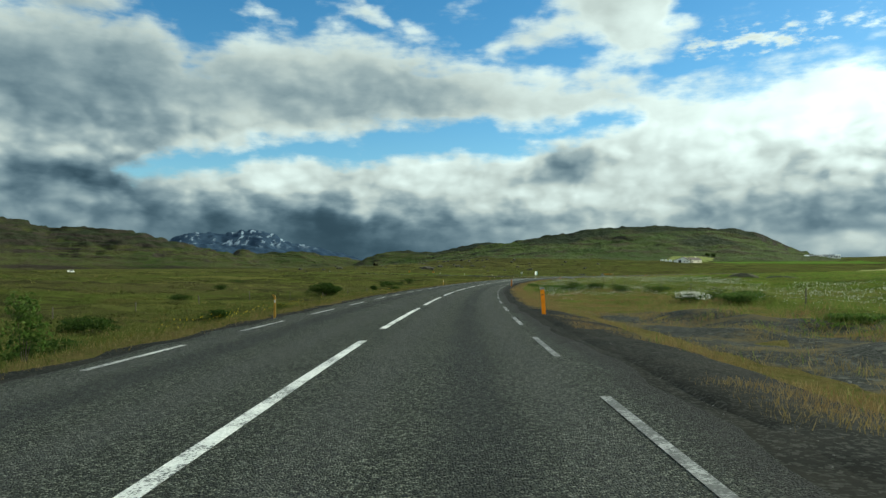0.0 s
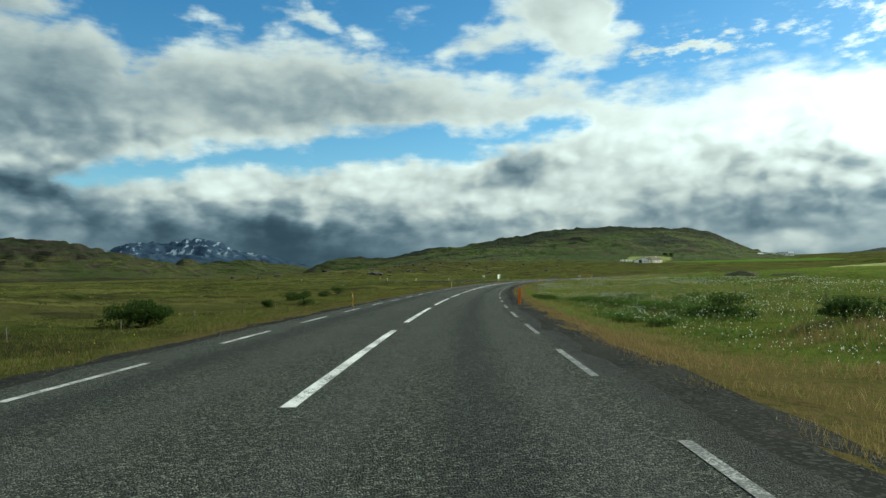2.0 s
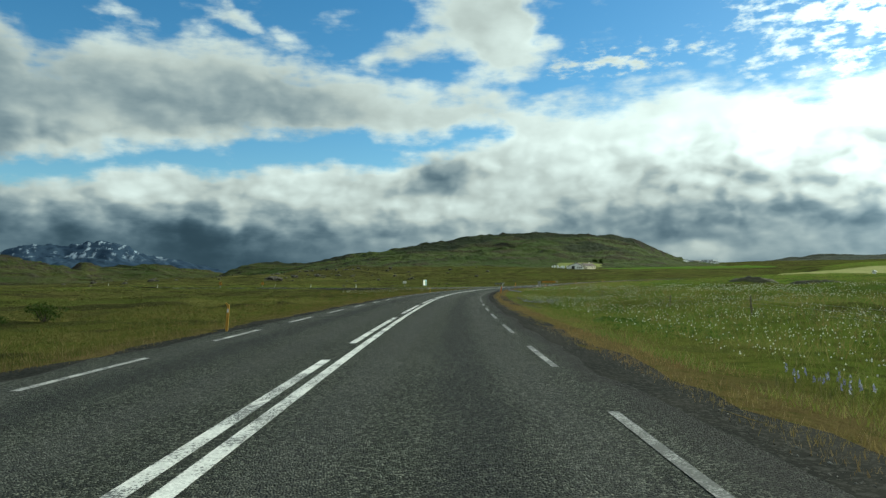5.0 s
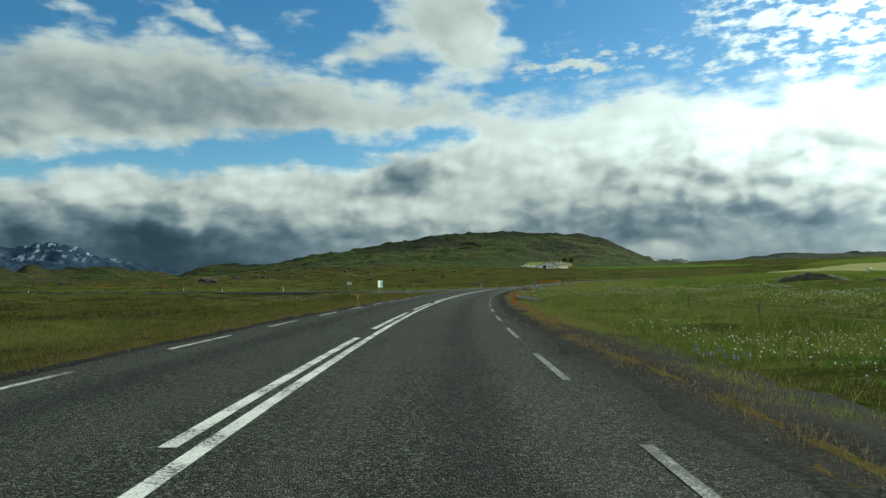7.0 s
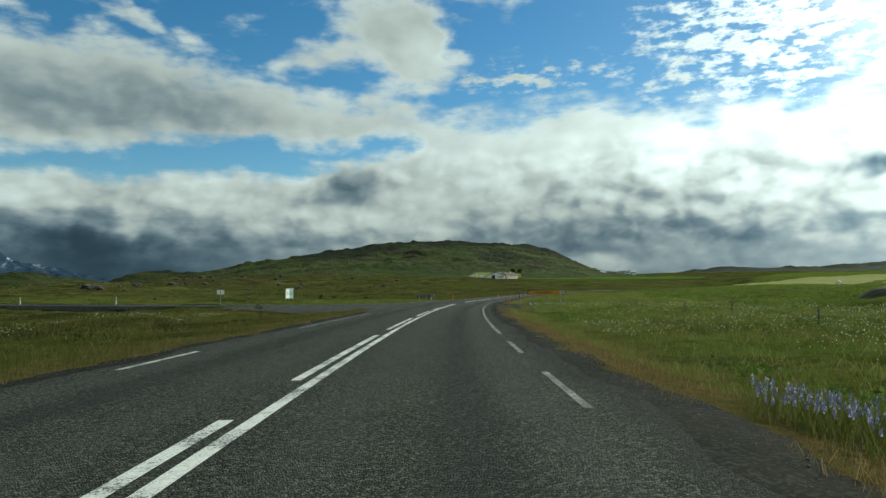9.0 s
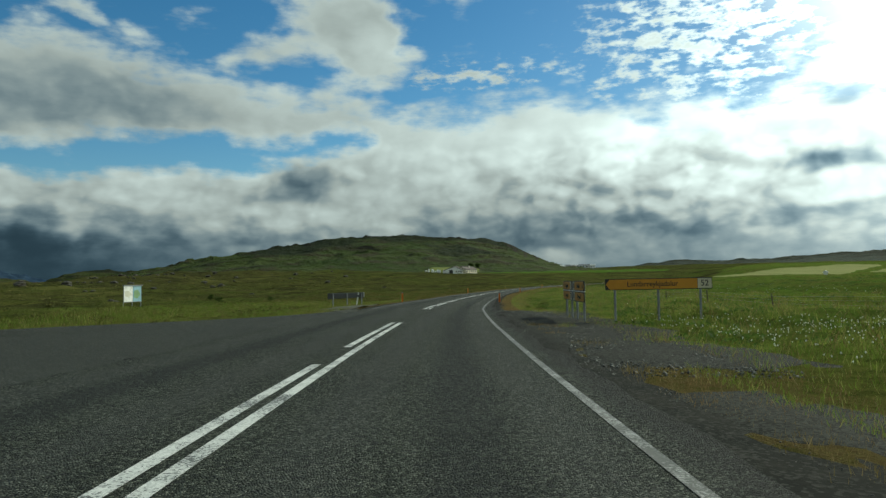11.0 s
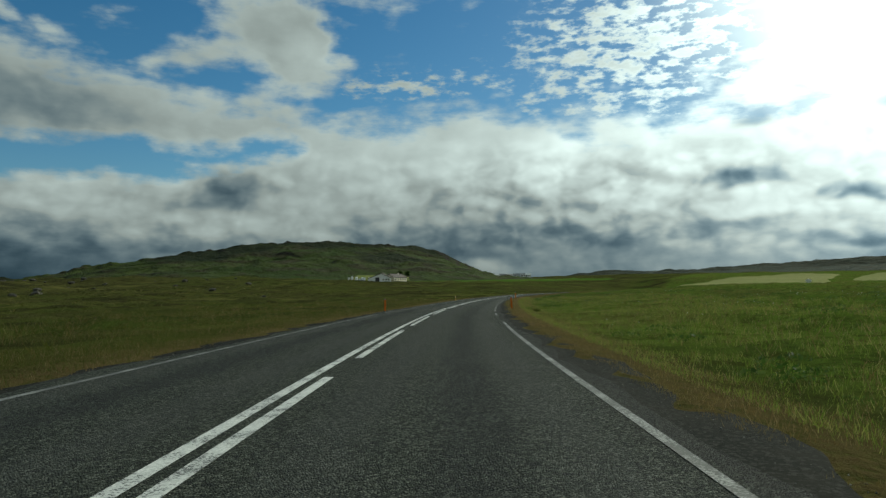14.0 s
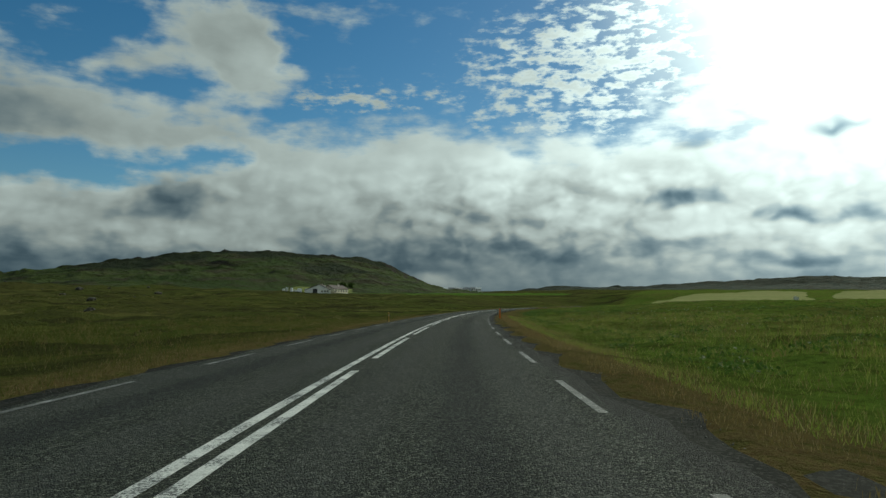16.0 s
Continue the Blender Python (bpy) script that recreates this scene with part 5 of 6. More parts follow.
def fence_wire(pts, height):
    cu = bpy.data.curves.new("fence_wire", "CURVE")
    cu.dimensions = "3D"
    cu.bevel_depth = 0.004
    sp = cu.splines.new("POLY")
    sp.points.add(len(pts) - 1)
    for p, (x, y, z) in zip(sp.points, pts):
        p.co = (x, y, z + height, 1)
    cu.materials.append(M_steel)
    return tagged(new("fence_wire", cu), "thin rusty fence wire between wooden posts", "wire", group="fence wires")


for hh_ in (0.28, 0.48, 0.66):
    fence_wire(wire_pts, hh_)


# ---- farm and village ----
def gable_house(name, m, w, d, wall_h, roof_h, walls, roof, label, windows=3, door=True, chimney=False, group=""):
    """House with a gable at each end of its length w."""
    ob = empty(name, m, label, "house" if name != "barn" else "barn", group)
    part("wall", prism([(-d / 2, -4.0), (d / 2, -4.0), (d / 2, wall_h), (0, wall_h + roof_h), (-d / 2, wall_h)], w), walls, ob).matrix_local = pose(0, 0, 0, 0, 0, 90)
    t = 0.25
    for sgn in (-1, 1):
        L = math.hypot(d / 2 + 0.4, roof_h * (1 + 0.8 / d))
        bm = box(w + 0.8, L, t)
        r = part("roof", bm, roof, ob)
        ang = math.degrees(math.atan2(roof_h, d / 2))
        r.matrix_local = pose(0, sgn * (d / 4 + 0.1), wall_h + roof_h / 2 + 0.02, -sgn * ang, 0, 0)
    for i in range(windows):
        x = -w / 2 + (i + 0.5 + (0.3 if door else 0)) * w / (windows + (0.6 if door else 0))
        wn = part("window", box(1.5, 0.12, 1.3, x, -d / 2 - 0.02, wall_h * 0.38), M_wall, ob)
        part("pane", box(1.25, 0.06, 1.05, x, -d / 2 - 0.08, wall_h * 0.38 + 0.12), M_glass, wn)
    if door:
        part("door", box(1.2, 0.12, 2.1, -w / 2 + 1.4, -d / 2 - 0.03, 0), M_door, ob)
    if chimney:
        part("chimney", box(0.9, 0.9, 1.8, w * 0.2, 0, wall_h + roof_h - 0.6, 0.03), M_cream, ob)
    return ob


def farm():
    def at(x, y, turn):
        return pose(x, y, FARM_Z, 0, 0, turn)
    # broad white barn with its gable to the road
    ob = empty("barn", at(281.5, 795, -32), "broad white barn with a dark doorway", "barn")
    part("wall", prism([(-8.5, -1), (8.5, -1), (8.5, 2.6), (1.5, 6.2), (-8.5, 2.4)], 14), M_wall, ob, "white rendered gable")
    for (x0, z0, x1, z1) in ((-9.1, 2.25, 1.55, 6.35), (1.45, 6.35, 9.0, 2.45)):
        part("roof", prism([(x0, z0), (x1, z1), (x1, z1 + 0.3), (x0, z0 + 0.3)], 15), M_roofbrown, ob)
    part("door", box(3.2, 0.2, 3.2, -1.5, -7.05, 0), M_door, ob, "dark open doorway")
    for x in (3.2, 5.4, 7.2):
        wn = part("window", box(1.4, 0.16, 1.1, x, -7.05, 1.1), M_cream, ob)
        part("pane", box(1.15, 0.08, 0.85, x, -7.13, 1.22), M_glass, wn)
    gable_house("farmhouse", at(294.5, 796, 36), 20, 9, 3.2, 2.6, M_cream, M_roofbrown, "long cream farmhouse with a brown iron roof", 5, True, True)
    si = empty("silo", at(304.5, 802, 0), "pale round silo beside the farmhouse", "silo")
    part("drum", tube(1.5, 1.5, 4.6, 0, 0, -0.5, 16), M_wall, si)
    part("cap", tube(1.55, 0.2, 0.9, 0, 0, 4.1, 16), M_roofgrey, si)


def bale(m):
    ob = empty("hay_bale", m, "round hay bale in white plastic wrap", "hay bale", "wrapped hay bales")
    bm = tube(0.68, 0.68, 1.25, 0, 0, 0, 14)
    bmesh.ops.bevel(bm, geom=[e for e in bm.edges if abs(e.verts[0].co.z - e.verts[1].co.z) < 0.01], offset=0.14, segments=2, affect="EDGES")
    w = part("wrap", bm, M_bale, ob)
    w.matrix_local = pose(0, -0.6, 0.68, 90, 0, 0)
    part("tail", box(0.25, 0.02, 0.2, 0.3, -0.62, 0.7), M_bale, ob, "loose end of the wrap")
    return ob


FARM_Z = ground_z(292, 796) + 0.5
farm()
b0 = bale(pose(266, 803, ground_z(266, 803), 0, 0, 20))
brng = random.Random(4)
for x, y in ((264.2, 804.6), (268.3, 803.4), (270.0, 801.9), (271.2, 803.0), (265.1, 806.2), (272.9, 800.2), (274.6, 799.6), (269.0, 806.0), (259.5, 806.5), (261.4, 805.0)):
    turn = brng.uniform(0, 180)
    copy_thing(b0, pose(x, y, ground_z(x, y) - 0.02, 0, 0, turn))
    copy_thing(b0, pose(x - 0.9, y - 1.6, ground_z(x - 0.9, y - 1.6) - 0.02, 0, 0, turn + 8))
    if brng.random() < 0.6:
        copy_thing(b0, pose(x - 0.45, y - 0.8, ground_z(x - 0.45, y - 0.8) + 1.12, 0, 0, turn + 4))


def top_z(x, y):
    """Height of the uppermost land there, the long hill included."""
    z = ground_z(x, y)
    hit, p, _, _ = bpy.data.objects["hill_long"].ray_cast(Vector((x, y, 500)), Vector((0, 0, -1)))
    return max(z, p.z) if hit else z


def draped_field(name, quad, material, label, lift=0.45, seed=81, upon_hill=False):
    """A field between four corners, laid over the land."""
    a = np.linspace(0, 1, 30)
    U, V = np.meshgrid(a, a)
    c = np.array(quad, float)
    e = np.maximum(np.abs(U - 0.5), np.abs(V - 0.5)) * 2
    P = [(c[0, i] * (1 - U) + c[1, i] * U) * (1 - V) + (c[3, i] * (1 - U) + c[2, i] * U) * V + e * 5 * fbm(U * 4, V * 4, seed + 7 * i, 2) for i in (0, 1)]
    x, y = P[0].ravel(), P[1].ravel()
    z = np.array([top_z(p, q) for p, q in zip(x, y)]) if upon_hill else land(x, y)
    z = z + lift - 1.2 * lift * smooth(0.94, 1.0, e.ravel())
    return tagged(sheet(name, np.stack([x, y, z], -1), grid_faces(30, 30), material), label, "field", kind="structure")


draped_field("hayfield", [(300, 930), (365, 925), (395, 985), (335, 990)], M_hay, "pale mown hayfield above the farm", 0.6, 81, True)
draped_field("green_field", [(330, 800), (520, 790), (560, 900), (350, 880)], M_meadow, "bright green meadow beside the farm", 0.9, 83, True)
draped_field("hayfield", [(329, 537), (388, 505), (619, 645), (504, 672)], M_pale, "pale mown hayfield on the plain", 0.6, 85)
draped_field("hayfield", [(396, 500), (452, 462), (720, 560), (640, 625)], M_pale, "pale mown hayfield on the plain", 0.6, 87)

vrng = random.Random(11)
for i, (x, y) in enumerate(((636, 1184), (643, 1180), (650, 1171), (655, 1176), (660, 1166), (668, 1158), (674, 1155))):
    big_h = i in (2, 5)
    gable_house("house", pose(x, y, ground_z(x, y) + 2.2, 0, 0, vrng.uniform(-40, 10)), 12 if big_h else 8, 6.5, 3.0, 2.2, M_wall, M_roofgrey if i % 3 else M_wall,
                "small white house in a far hamlet", 3, True, False, "hamlet houses")
gable_house("house", pose(378.8, 507, ground_z(378.8, 507), 0, 0, 30), 2.2, 1.8, 1.3, 0.6, M_wall, M_wall, "lone small white shed on the plain", 1, True, False)
gable_house("house", pose(-144, 262, ground_z(-144, 262), 0, 0, 40), 1.5, 1.2, 0.7, 0.35, M_wall, M_wall, "small white hut in the moor", 1, False, False)


# ---- plants ----
def leaf_cloud(centres, radii, n, size, rng):
    """Leaf quads in uneven clumps."""
    c = rng.integers(0, len(centres), n)
    p = rng.normal(0, 1, (n, 3))
    p /= np.linalg.norm(p, axis=1)[:, None]
    p = p * (rng.uniform(0.35, 1.0, n) ** 0.5)[:, None]
    P = np.asarray(centres)[c] + p * np.asarray(radii)[c]
    a = rng.normal(0, 1, (n, 3))
    a /= np.linalg.norm(a, axis=1)[:, None]
    b = np.cross(a, rng.normal(0, 1, (n, 3)))
    b /= np.linalg.norm(b, axis=1)[:, None]
    s = size * rng.uniform(0.6, 1.4, n)[:, None]
    v = np.stack([P - a * s, P + b * s * 0.45, P + a * s, P - b * s * 0.45], 1)
    k = np.arange(n) * 4
    return v.reshape(-1, 3), np.stack([k, k + 1, k + 2, k + 3], -1)


def shrub(x, y, w, h, seed, label, name="shrub", leaves=1400, leaf=0.07, category="shrub", stems=5, material=None, group="", thick=0.035):
    rng = np.random.default_rng(seed)
    ob = empty(name, pose(x, y, ground_z(x, y)), label, category, group)
    centres, radii = [], []
    lo = 0.08
    for i in range(12 if name == "shrub" else 18):
        a, r = rng.uniform(0, 2 * np.pi), rng.uniform(0, 0.42) * w
        zc = h * rng.uniform(lo, 0.80)
        centres.append((math.cos(a) * r, math.sin(a) * r * 0.8, zc))
        q = rng.uniform(0.20, 0.31)
        radii.append((w * q, w * q, h * q * 0.9))
    trunk = None
    for i in range(stems):
        cx, cy, cz = centres[i]
        st = part("trunk" if i == 0 else "limb", tube(thick * h, thick * 0.3 * h, cz, cx * 0.25, cy * 0.25, -0.05, 7, (cx * 0.7, cy * 0.7)), M_bark, ob)
    v, q = leaf_cloud(centres, radii, leaves, leaf, rng)
    me = bpy.data.meshes.new("crown")
    me.from_pydata(v.tolist(), [], q.tolist())
    me.materials.append(material or M_leaf)
    cr = new("crown", me)
    cr.parent = ob
    return ob


shrub(-16.6, 96.6, 4.6, 2.3, 1, "dense dark green willow shrub in the grass", leaves=5000, leaf=0.10)
shrub(-19.2, 37.0, 3.4, 0.9, 2, "low dark willow shrub in the grass", leaves=2200, leaf=0.08)
shrub(-6.9, 11.2, 0.75, 1.25, 3, "thin young willow with pale leaf tips", leaves=900, leaf=0.04, stems=5, material=M_mound, thick=0.006)
shrub(-9.6, 16.5, 2.2, 0.9, 4, "low leafy shrub below the verge", leaves=1300, leaf=0.06)
for i, (x, y, w, h) in enumerate(((-12.5, 124.2, 2.0, 1.0), (-10.4, 136.2, 3.4, 1.4), (-12.2, 139.0, 2.6, 1.3), (-9.4, 133.4, 2.2, 0.9), (-8.2, 166.6, 3.2, 1.4), (-10.3, 162.8, 2.4, 1.2), (-13.2, 160.0, 2.6, 1.1),
                                  (-14.5, 61.0, 2.0, 0.7), (-15.5, 46.0, 1.8, 0.7), (-29.0, 74.0, 3.2, 1.0), (-23.6, 31.0, 2.2, 0.8), (-36.0, 110.0, 3.0, 1.0), (-46.0, 150.0, 3.6, 1.1))):
    shrub(x, y, w, h, 20 + i, "dark green willow shrub on the moor", leaves=1100, leaf=0.08, group="willow shrubs")
for i, (s, d, w, h) in enumerate(((232, -10, 0.7, 0.75), (238, -8, 0.6, 0.9), (241, -13, 0.8, 0.7))):
    x, y, _ = road_xyz(s, d)
    shrub(float(x), float(y), w, h, 40 + i, "sparse tall weed beside the road", leaves=160, leaf=0.04, stems=5, group="tall weeds", thick=0.010)
for i, (x, y, w, h) in enumerate(((15.9, 39.0, 2.6, 0.75), (18.5, 40.2, 2.4, 0.7), (15.4, 58.9, 2.6, 0.7), (12.9, 67.1, 2.4, 0.8), (17.7, 56.6, 2.2, 0.7), (13.9, 62.5, 1.8, 0.6))):
    shrub(x, y, w, h, 70 + i, "low dark green willow thicket in the meadow", leaves=1500, leaf=0.055, group="low willow thickets")
white_bush = shrub(13.6, 37.4, 1.9, 0.6, 90, "low bush covered in white flower heads", leaves=900, leaf=0.05)
wv, wq = leaf_cloud([(-0.4, 0, 0.45), (0.3, 0.1, 0.5), (0.75, 0, 0.38), (-0.1, -0.2, 0.52)], [(0.5, 0.5, 0.2)] * 4, 420, 0.045, np.random.default_rng(9))
wm = bpy.data.meshes.new("flower_heads")
wm.from_pydata(wv.tolist(), [], wq.tolist())
wm.materials.append(M_cotton)
tagged(new("flower_heads", wm), kind="stuff").parent = white_bush
for i, (x, y, w, h) in enumerate(((13.9, 85.2, 3.4, 0.55), (13.9, 80.6, 2.6, 0.5), (14.5, 78.2, 3.0, 0.6), (14.9, 75.2, 3.4, 0.7), (11.0, 72.2, 2.6, 0.45), (10.5, 69.4, 2.4, 0.45), (14.0, 71.4, 3.2, 0.7),
                                  (10.5, 66.4, 1.7, 0.4), (12.3, 91.2, 2.0, 0.6), (12.2, 20.6, 2.4, 0.5), (15.6, 35.9, 3.0, 0.7), (18.3, 96.0, 3.0, 0.6), (17.2, 88.0, 3.0, 0.6))):
    mound = shrub(x, y, w * 0.95, h * 0.8, 110 + i, "low green willow mound with white seed heads", leaves=int(700 * w), leaf=0.06, group="willow mounds", material=M_mound)
    mr = np.random.default_rng(210 + i)
    mc = [(mr.uniform(-0.36, 0.36) * w, mr.uniform(-0.3, 0.3) * w, h * mr.uniform(0.7, 1.0)) for _ in range(7)]
    mv, mq = leaf_cloud(mc, [(0.16 * w, 0.16 * w, 0.16)] * 7, int(60 * w) if i != 9 else 12, 0.015, mr)
    mm = bpy.data.meshes.new("seed_heads")
    mm.from_pydata(mv.tolist(), [], mq.tolist())
    mm.materials.append(M_cotton)
    tagged(new("seed_heads", mm), kind="stuff").parent = mound
for i, (x, y, w, h) in enumerate(((72.9, 286.4, 1.2, 0.38), (72.4, 287.4, 0.5, 0.22), (79.1, 296.4, 1.0, 0.32), (105.4, 346.2, 0.7, 0.24), (104.3, 343.8, 0.8, 0.28))):
    shrub(x, y, w, h, 140 + i, "dense dark green clump of meadow herbs", leaves=int(900 * w), leaf=0.045, group="herb clumps", material=M_grass)
for i, (s, d, w, h) in enumerate(((334, -26, 1.1, 0.9), (330, -31, 1.3, 1.0), (345, -40, 1.2, 0.9))):
    x, y, _ = road_xyz(s, d)
    shrub(float(x), float(y), w, h, 50 + i, "small dark bush in the pasture", leaves=500, leaf=0.07, group="pasture bushes")
for i, (x, y, w, h) in enumerate(((389, 1000, 5, 4), (399, 998, 6, 5.2), (394, 1004, 5, 4.4))):
    t = shrub(x, y, w, h, 60 + i, "dark broad tree above the farm", name="tree", leaves=900, leaf=0.45, category="tree", stems=6, group="trees above the farm")
    t.location.z = top_z(x, y)


def lupins(s0, d0, rs, rd, n, seed):
    """A clump of lupins: leafy stems with flower spikes."""
    rng = np.random.default_rng(seed)
    a, r = rng.uniform(0, 2 * np.pi, n), rng.uniform(0, 1, n) ** 0.5
    s, d = s0 + np.cos(a) * r * rs, d0 + np.sin(a) * r * rd
    x, y, _ = road_xyz(s, d)
    z = land(x, y)
    h = rng.uniform(0.16, 0.32, n)
    v, q, t = blade_arrays(x, y, z, h, np.full(n, 0.015), rng, 0.6, 9, 0.16)
    ox, oy, _ = road_xyz(s0, d0)
    ob = empty("lupin_clump", pose(0, 0, 0), "clump of blue and white lupins in bloom", "flowers", "lupin clumps")
    lf = fast_mesh("foliage", v, q, t, M_moorgrass, "", "", "stuff")
    lf.parent = ob
    # flower spikes: stacked small petals
    k = 9
    X, Y, Z, Hh = (np.repeat(b, k) for b in (x, y, z, h))
    lev = np.tile(np.linspace(0.86, 1.16, k), n)
    ang = rng.uniform(0, 2 * np.pi, n * k)
    rad = 0.035 * (1.3 - lev)
    cx, cy, cz = X + np.cos(ang) * rad, Y + np.sin(ang) * rad, Z + Hh * lev
    m = len(cx)
    w = 0.011
    vv = np.stack([np.stack([cx - np.sin(ang) * w, cy + np.cos(ang) * w, cz], -1), np.stack([cx + np.sin(ang) * w, cy - np.cos(ang) * w, cz], -1),
                   np.stack([cx + np.cos(ang) * w, cy + np.sin(ang) * w, cz + 0.035], -1)], 1).reshape(-1, 3)
    kk = np.arange(m) * 3
    fl = fast_mesh("bloom", vv, np.zeros((0, 4), int), np.stack([kk, kk + 1, kk + 2], -1), M_lupin, "", "", "stuff")
    fl.parent = ob
    return ob


lupins(210.8, 6.1, 2.2, 1.0, 260, 1)
lupins(161.5, 7.4, 2.2, 1.4, 120, 3)
lupins(171, 6.6, 0.7, 0.5, 16, 4)
lupins(122, 7.0, 1.2, 0.8, 30, 5)


def grass_fields():
    rng = np.random.default_rng(77)
    # green grass, thick near the road
    for name, mat_, n, d_of, hgt, wid, label, s_rng in (
        ("meadow_grass", M_grass, 75000, lambda n: 5.6 + 24 * rng.uniform(0, 1, n) ** 1.9, (0.10, 0.26), (0.006, 0.012), "olive and green meadow grass beside the road", (-2, 250)),
        ("meadow_grass", M_lush, 60000, lambda n: 5.4 + 24 * rng.uniform(0, 1, n) ** 1.9, (0.08, 0.19), (0.006, 0.012), "lush bright green meadow grass beside the road", (242, 440)),
        ("meadow_grass", M_lush, 15000, lambda n: -4.5 - 20 * rng.uniform(0, 1, n) ** 1.6, (0.08, 0.20), (0.006, 0.012), "lush green grass beside the fork", (268, 320)),
        ("seeding_grass", M_dry, 22000, lambda n: 6.4 + 22 * rng.uniform(0, 1, n) ** 1.5, (0.14, 0.30), (0.004, 0.008), "tan seed heads above the meadow grass", (-2, 440)),
        ("moor_grass", M_moorgrass, 80000, lambda n: -4.3 - 22 * rng.uniform(0, 1, n) ** 1.8, (0.08, 0.24), (0.006, 0.012), "green and olive moor grass", (-2, 440)),
        ("seeding_grass", M_dry, 22000, lambda n: -4.6 - 18 * rng.uniform(0, 1, n) ** 1.5, (0.10, 0.28), (0.004, 0.008), "tan seed heads above the moor grass", (-2, 440)),
        ("verge_grass", M_dry, 75000, lambda n: 4.45 + 2.2 * rng.uniform(0, 1, n) ** 1.3, (0.05, 0.15), (0.004, 0.009), "dry tan verge grass at the road edge", (-2, 440)),
        ("verge_grass", M_dry, 38000, lambda n: 4.6 + 11 * rng.uniform(0, 1, n), (0.05, 0.15), (0.006, 0.012), "dry tan grass on the stony turnout", (-2, 64)),
        ("verge_grass", M_dry, 22000, lambda n: -4.05 - 1.4 * rng.uniform(0, 1, n) ** 1.5, (0.035, 0.11), (0.004, 0.009), "dry tan verge grass at the road edge", (-2, 440)),
    ):
        s, d, x, y = scatter(n, s_rng, d_of, rng)
        clump = fbm(x / 1.6, y / 1.6, 91, 3)
        bare = (d > 6.6) & (d < 15.5) & (s > 3) & (s < 31)
        apron = (d > 0) & (d < 6.5) & (s > 259) & (s < 286)
        mossy = (d > 0) & (d < 5.8) & (s < 26) & (clump < 0.10)
        worn = (mat_ is M_grass) & (s < 62) & (d < 10) & (rng.uniform(0, 1, len(s)) > 0.12)
        ok = (clump > -0.55) & ~worn & ~(bare & (clump < -0.10)) & ~(apron & (clump < 0.7)) & ~mossy
        s, d, x, y, clump = s[ok], d[ok], x[ok], y[ok], clump[ok]
        z = np.maximum(land(x, y), np.where(np.abs(d) < 4.6, road_xyz(s, d)[2] - 0.07, -99))
        h = rng.uniform(*hgt, len(x)) * (1 + 0.5 * clump) * (0.65 + 0.85 * smooth(5, 13, np.abs(d)))
        w = rng.uniform(*wid, len(x)) * (0.7 + np.abs(d) / 12)
        v, q, t = blade_arrays(x, y, z, h, w, rng, 0.6, 3, 0.10)
        fast_mesh(name, v, q, t, mat_, label, "grass")
    # tussocks further out: shaggy mounds
    for material, n, seed, label in ((M_tussock, 9000, 95, "dark shaggy grass tussocks on the moor"), (M_straw, 5000, 97, "straw-coloured grass tussocks on the moor")):
        s, d, x, y = scatter(n, (-5, 640), lambda n: np.where(rng.uniform(0, 1, n) < 0.5, 1, -1) * (10 + 170 * rng.uniform(0, 1, n) ** 1.8), rng)
        keep = (fbm(x / 14, y / 14, seed, 3) > -0.25) & ~((s < 34) & (d > 0) & (d < 17))
        x, y, d = x[keep], y[keep], d[keep]
        z = land(x, y)
        h = rng.uniform(0.12, 0.30, len(x)) * (0.8 + np.abs(d) / 110)
        v, q, t = blade_arrays(x, y, z, h, h * 0.16, rng, 0.8, 14, 0.22)
        fast_mesh("tussocks", v, q, t, material, label, "grass")
    # low woody mats: brown heath on the moor, greener herbs in the meadow
    for material, n, s_rng, d_of, edge, label in (
        (M_heath, 8500, (-10, 700), lambda n: -9 - 230 * rng.uniform(0, 1, n) ** 1.7, 0.05, "low dark brown-green heath shrubs on the moor"),
        (M_mound, 5200, (60, 560), lambda n: 7.5 + 110 * rng.uniform(0, 1, n) ** 1.7, -0.05, "low dark green herbs and willow mats in the meadow"),
    ):
        s, d, x, y = scatter(n, s_rng, d_of, rng)
        keep = fbm(x / 20, y / 20, 121, 3) + 0.5 * fbm(x / 4, y / 4, 123, 2) > edge
        x, y, d = x[keep], y[keep], d[keep]
        n, per = len(x), 40
        r = rng.uniform(0.22, 0.8, n) * (0.8 + np.abs(d) / 120)
        X, Y, R = np.repeat(x, per), np.repeat(y, per), np.repeat(r, per)
        a, k = rng.uniform(0, 2 * np.pi, n * per), rng.uniform(0, 1, n * per) ** 0.5
        px, py = X + np.cos(a) * k * R * 1.5, Y + np.sin(a) * k * R * 0.9
        pz = np.repeat(land(x, y), per) + R * 0.32 * (1 - k * k) + rng.uniform(0, 0.06, n * per)
        b, e = rng.normal(0, 1, (n * per, 3)), rng.normal(0, 1, (n * per, 3))
        b, e = b / np.linalg.norm(b, axis=1)[:, None], e / np.linalg.norm(e, axis=1)[:, None]
        P, g = np.stack([px, py, pz], -1), (R * 0.12)[:, None]
        v = np.stack([P - b * g, P + e * g * 0.6, P + b * g, P - e * g * 0.6], 1).reshape(-1, 3)
        k = np.arange(n * per) * 4
        fast_mesh("heath_mats", v, np.stack([k, k + 1, k + 2, k + 3], -1), np.zeros((0, 3), int), material, label, "heath")
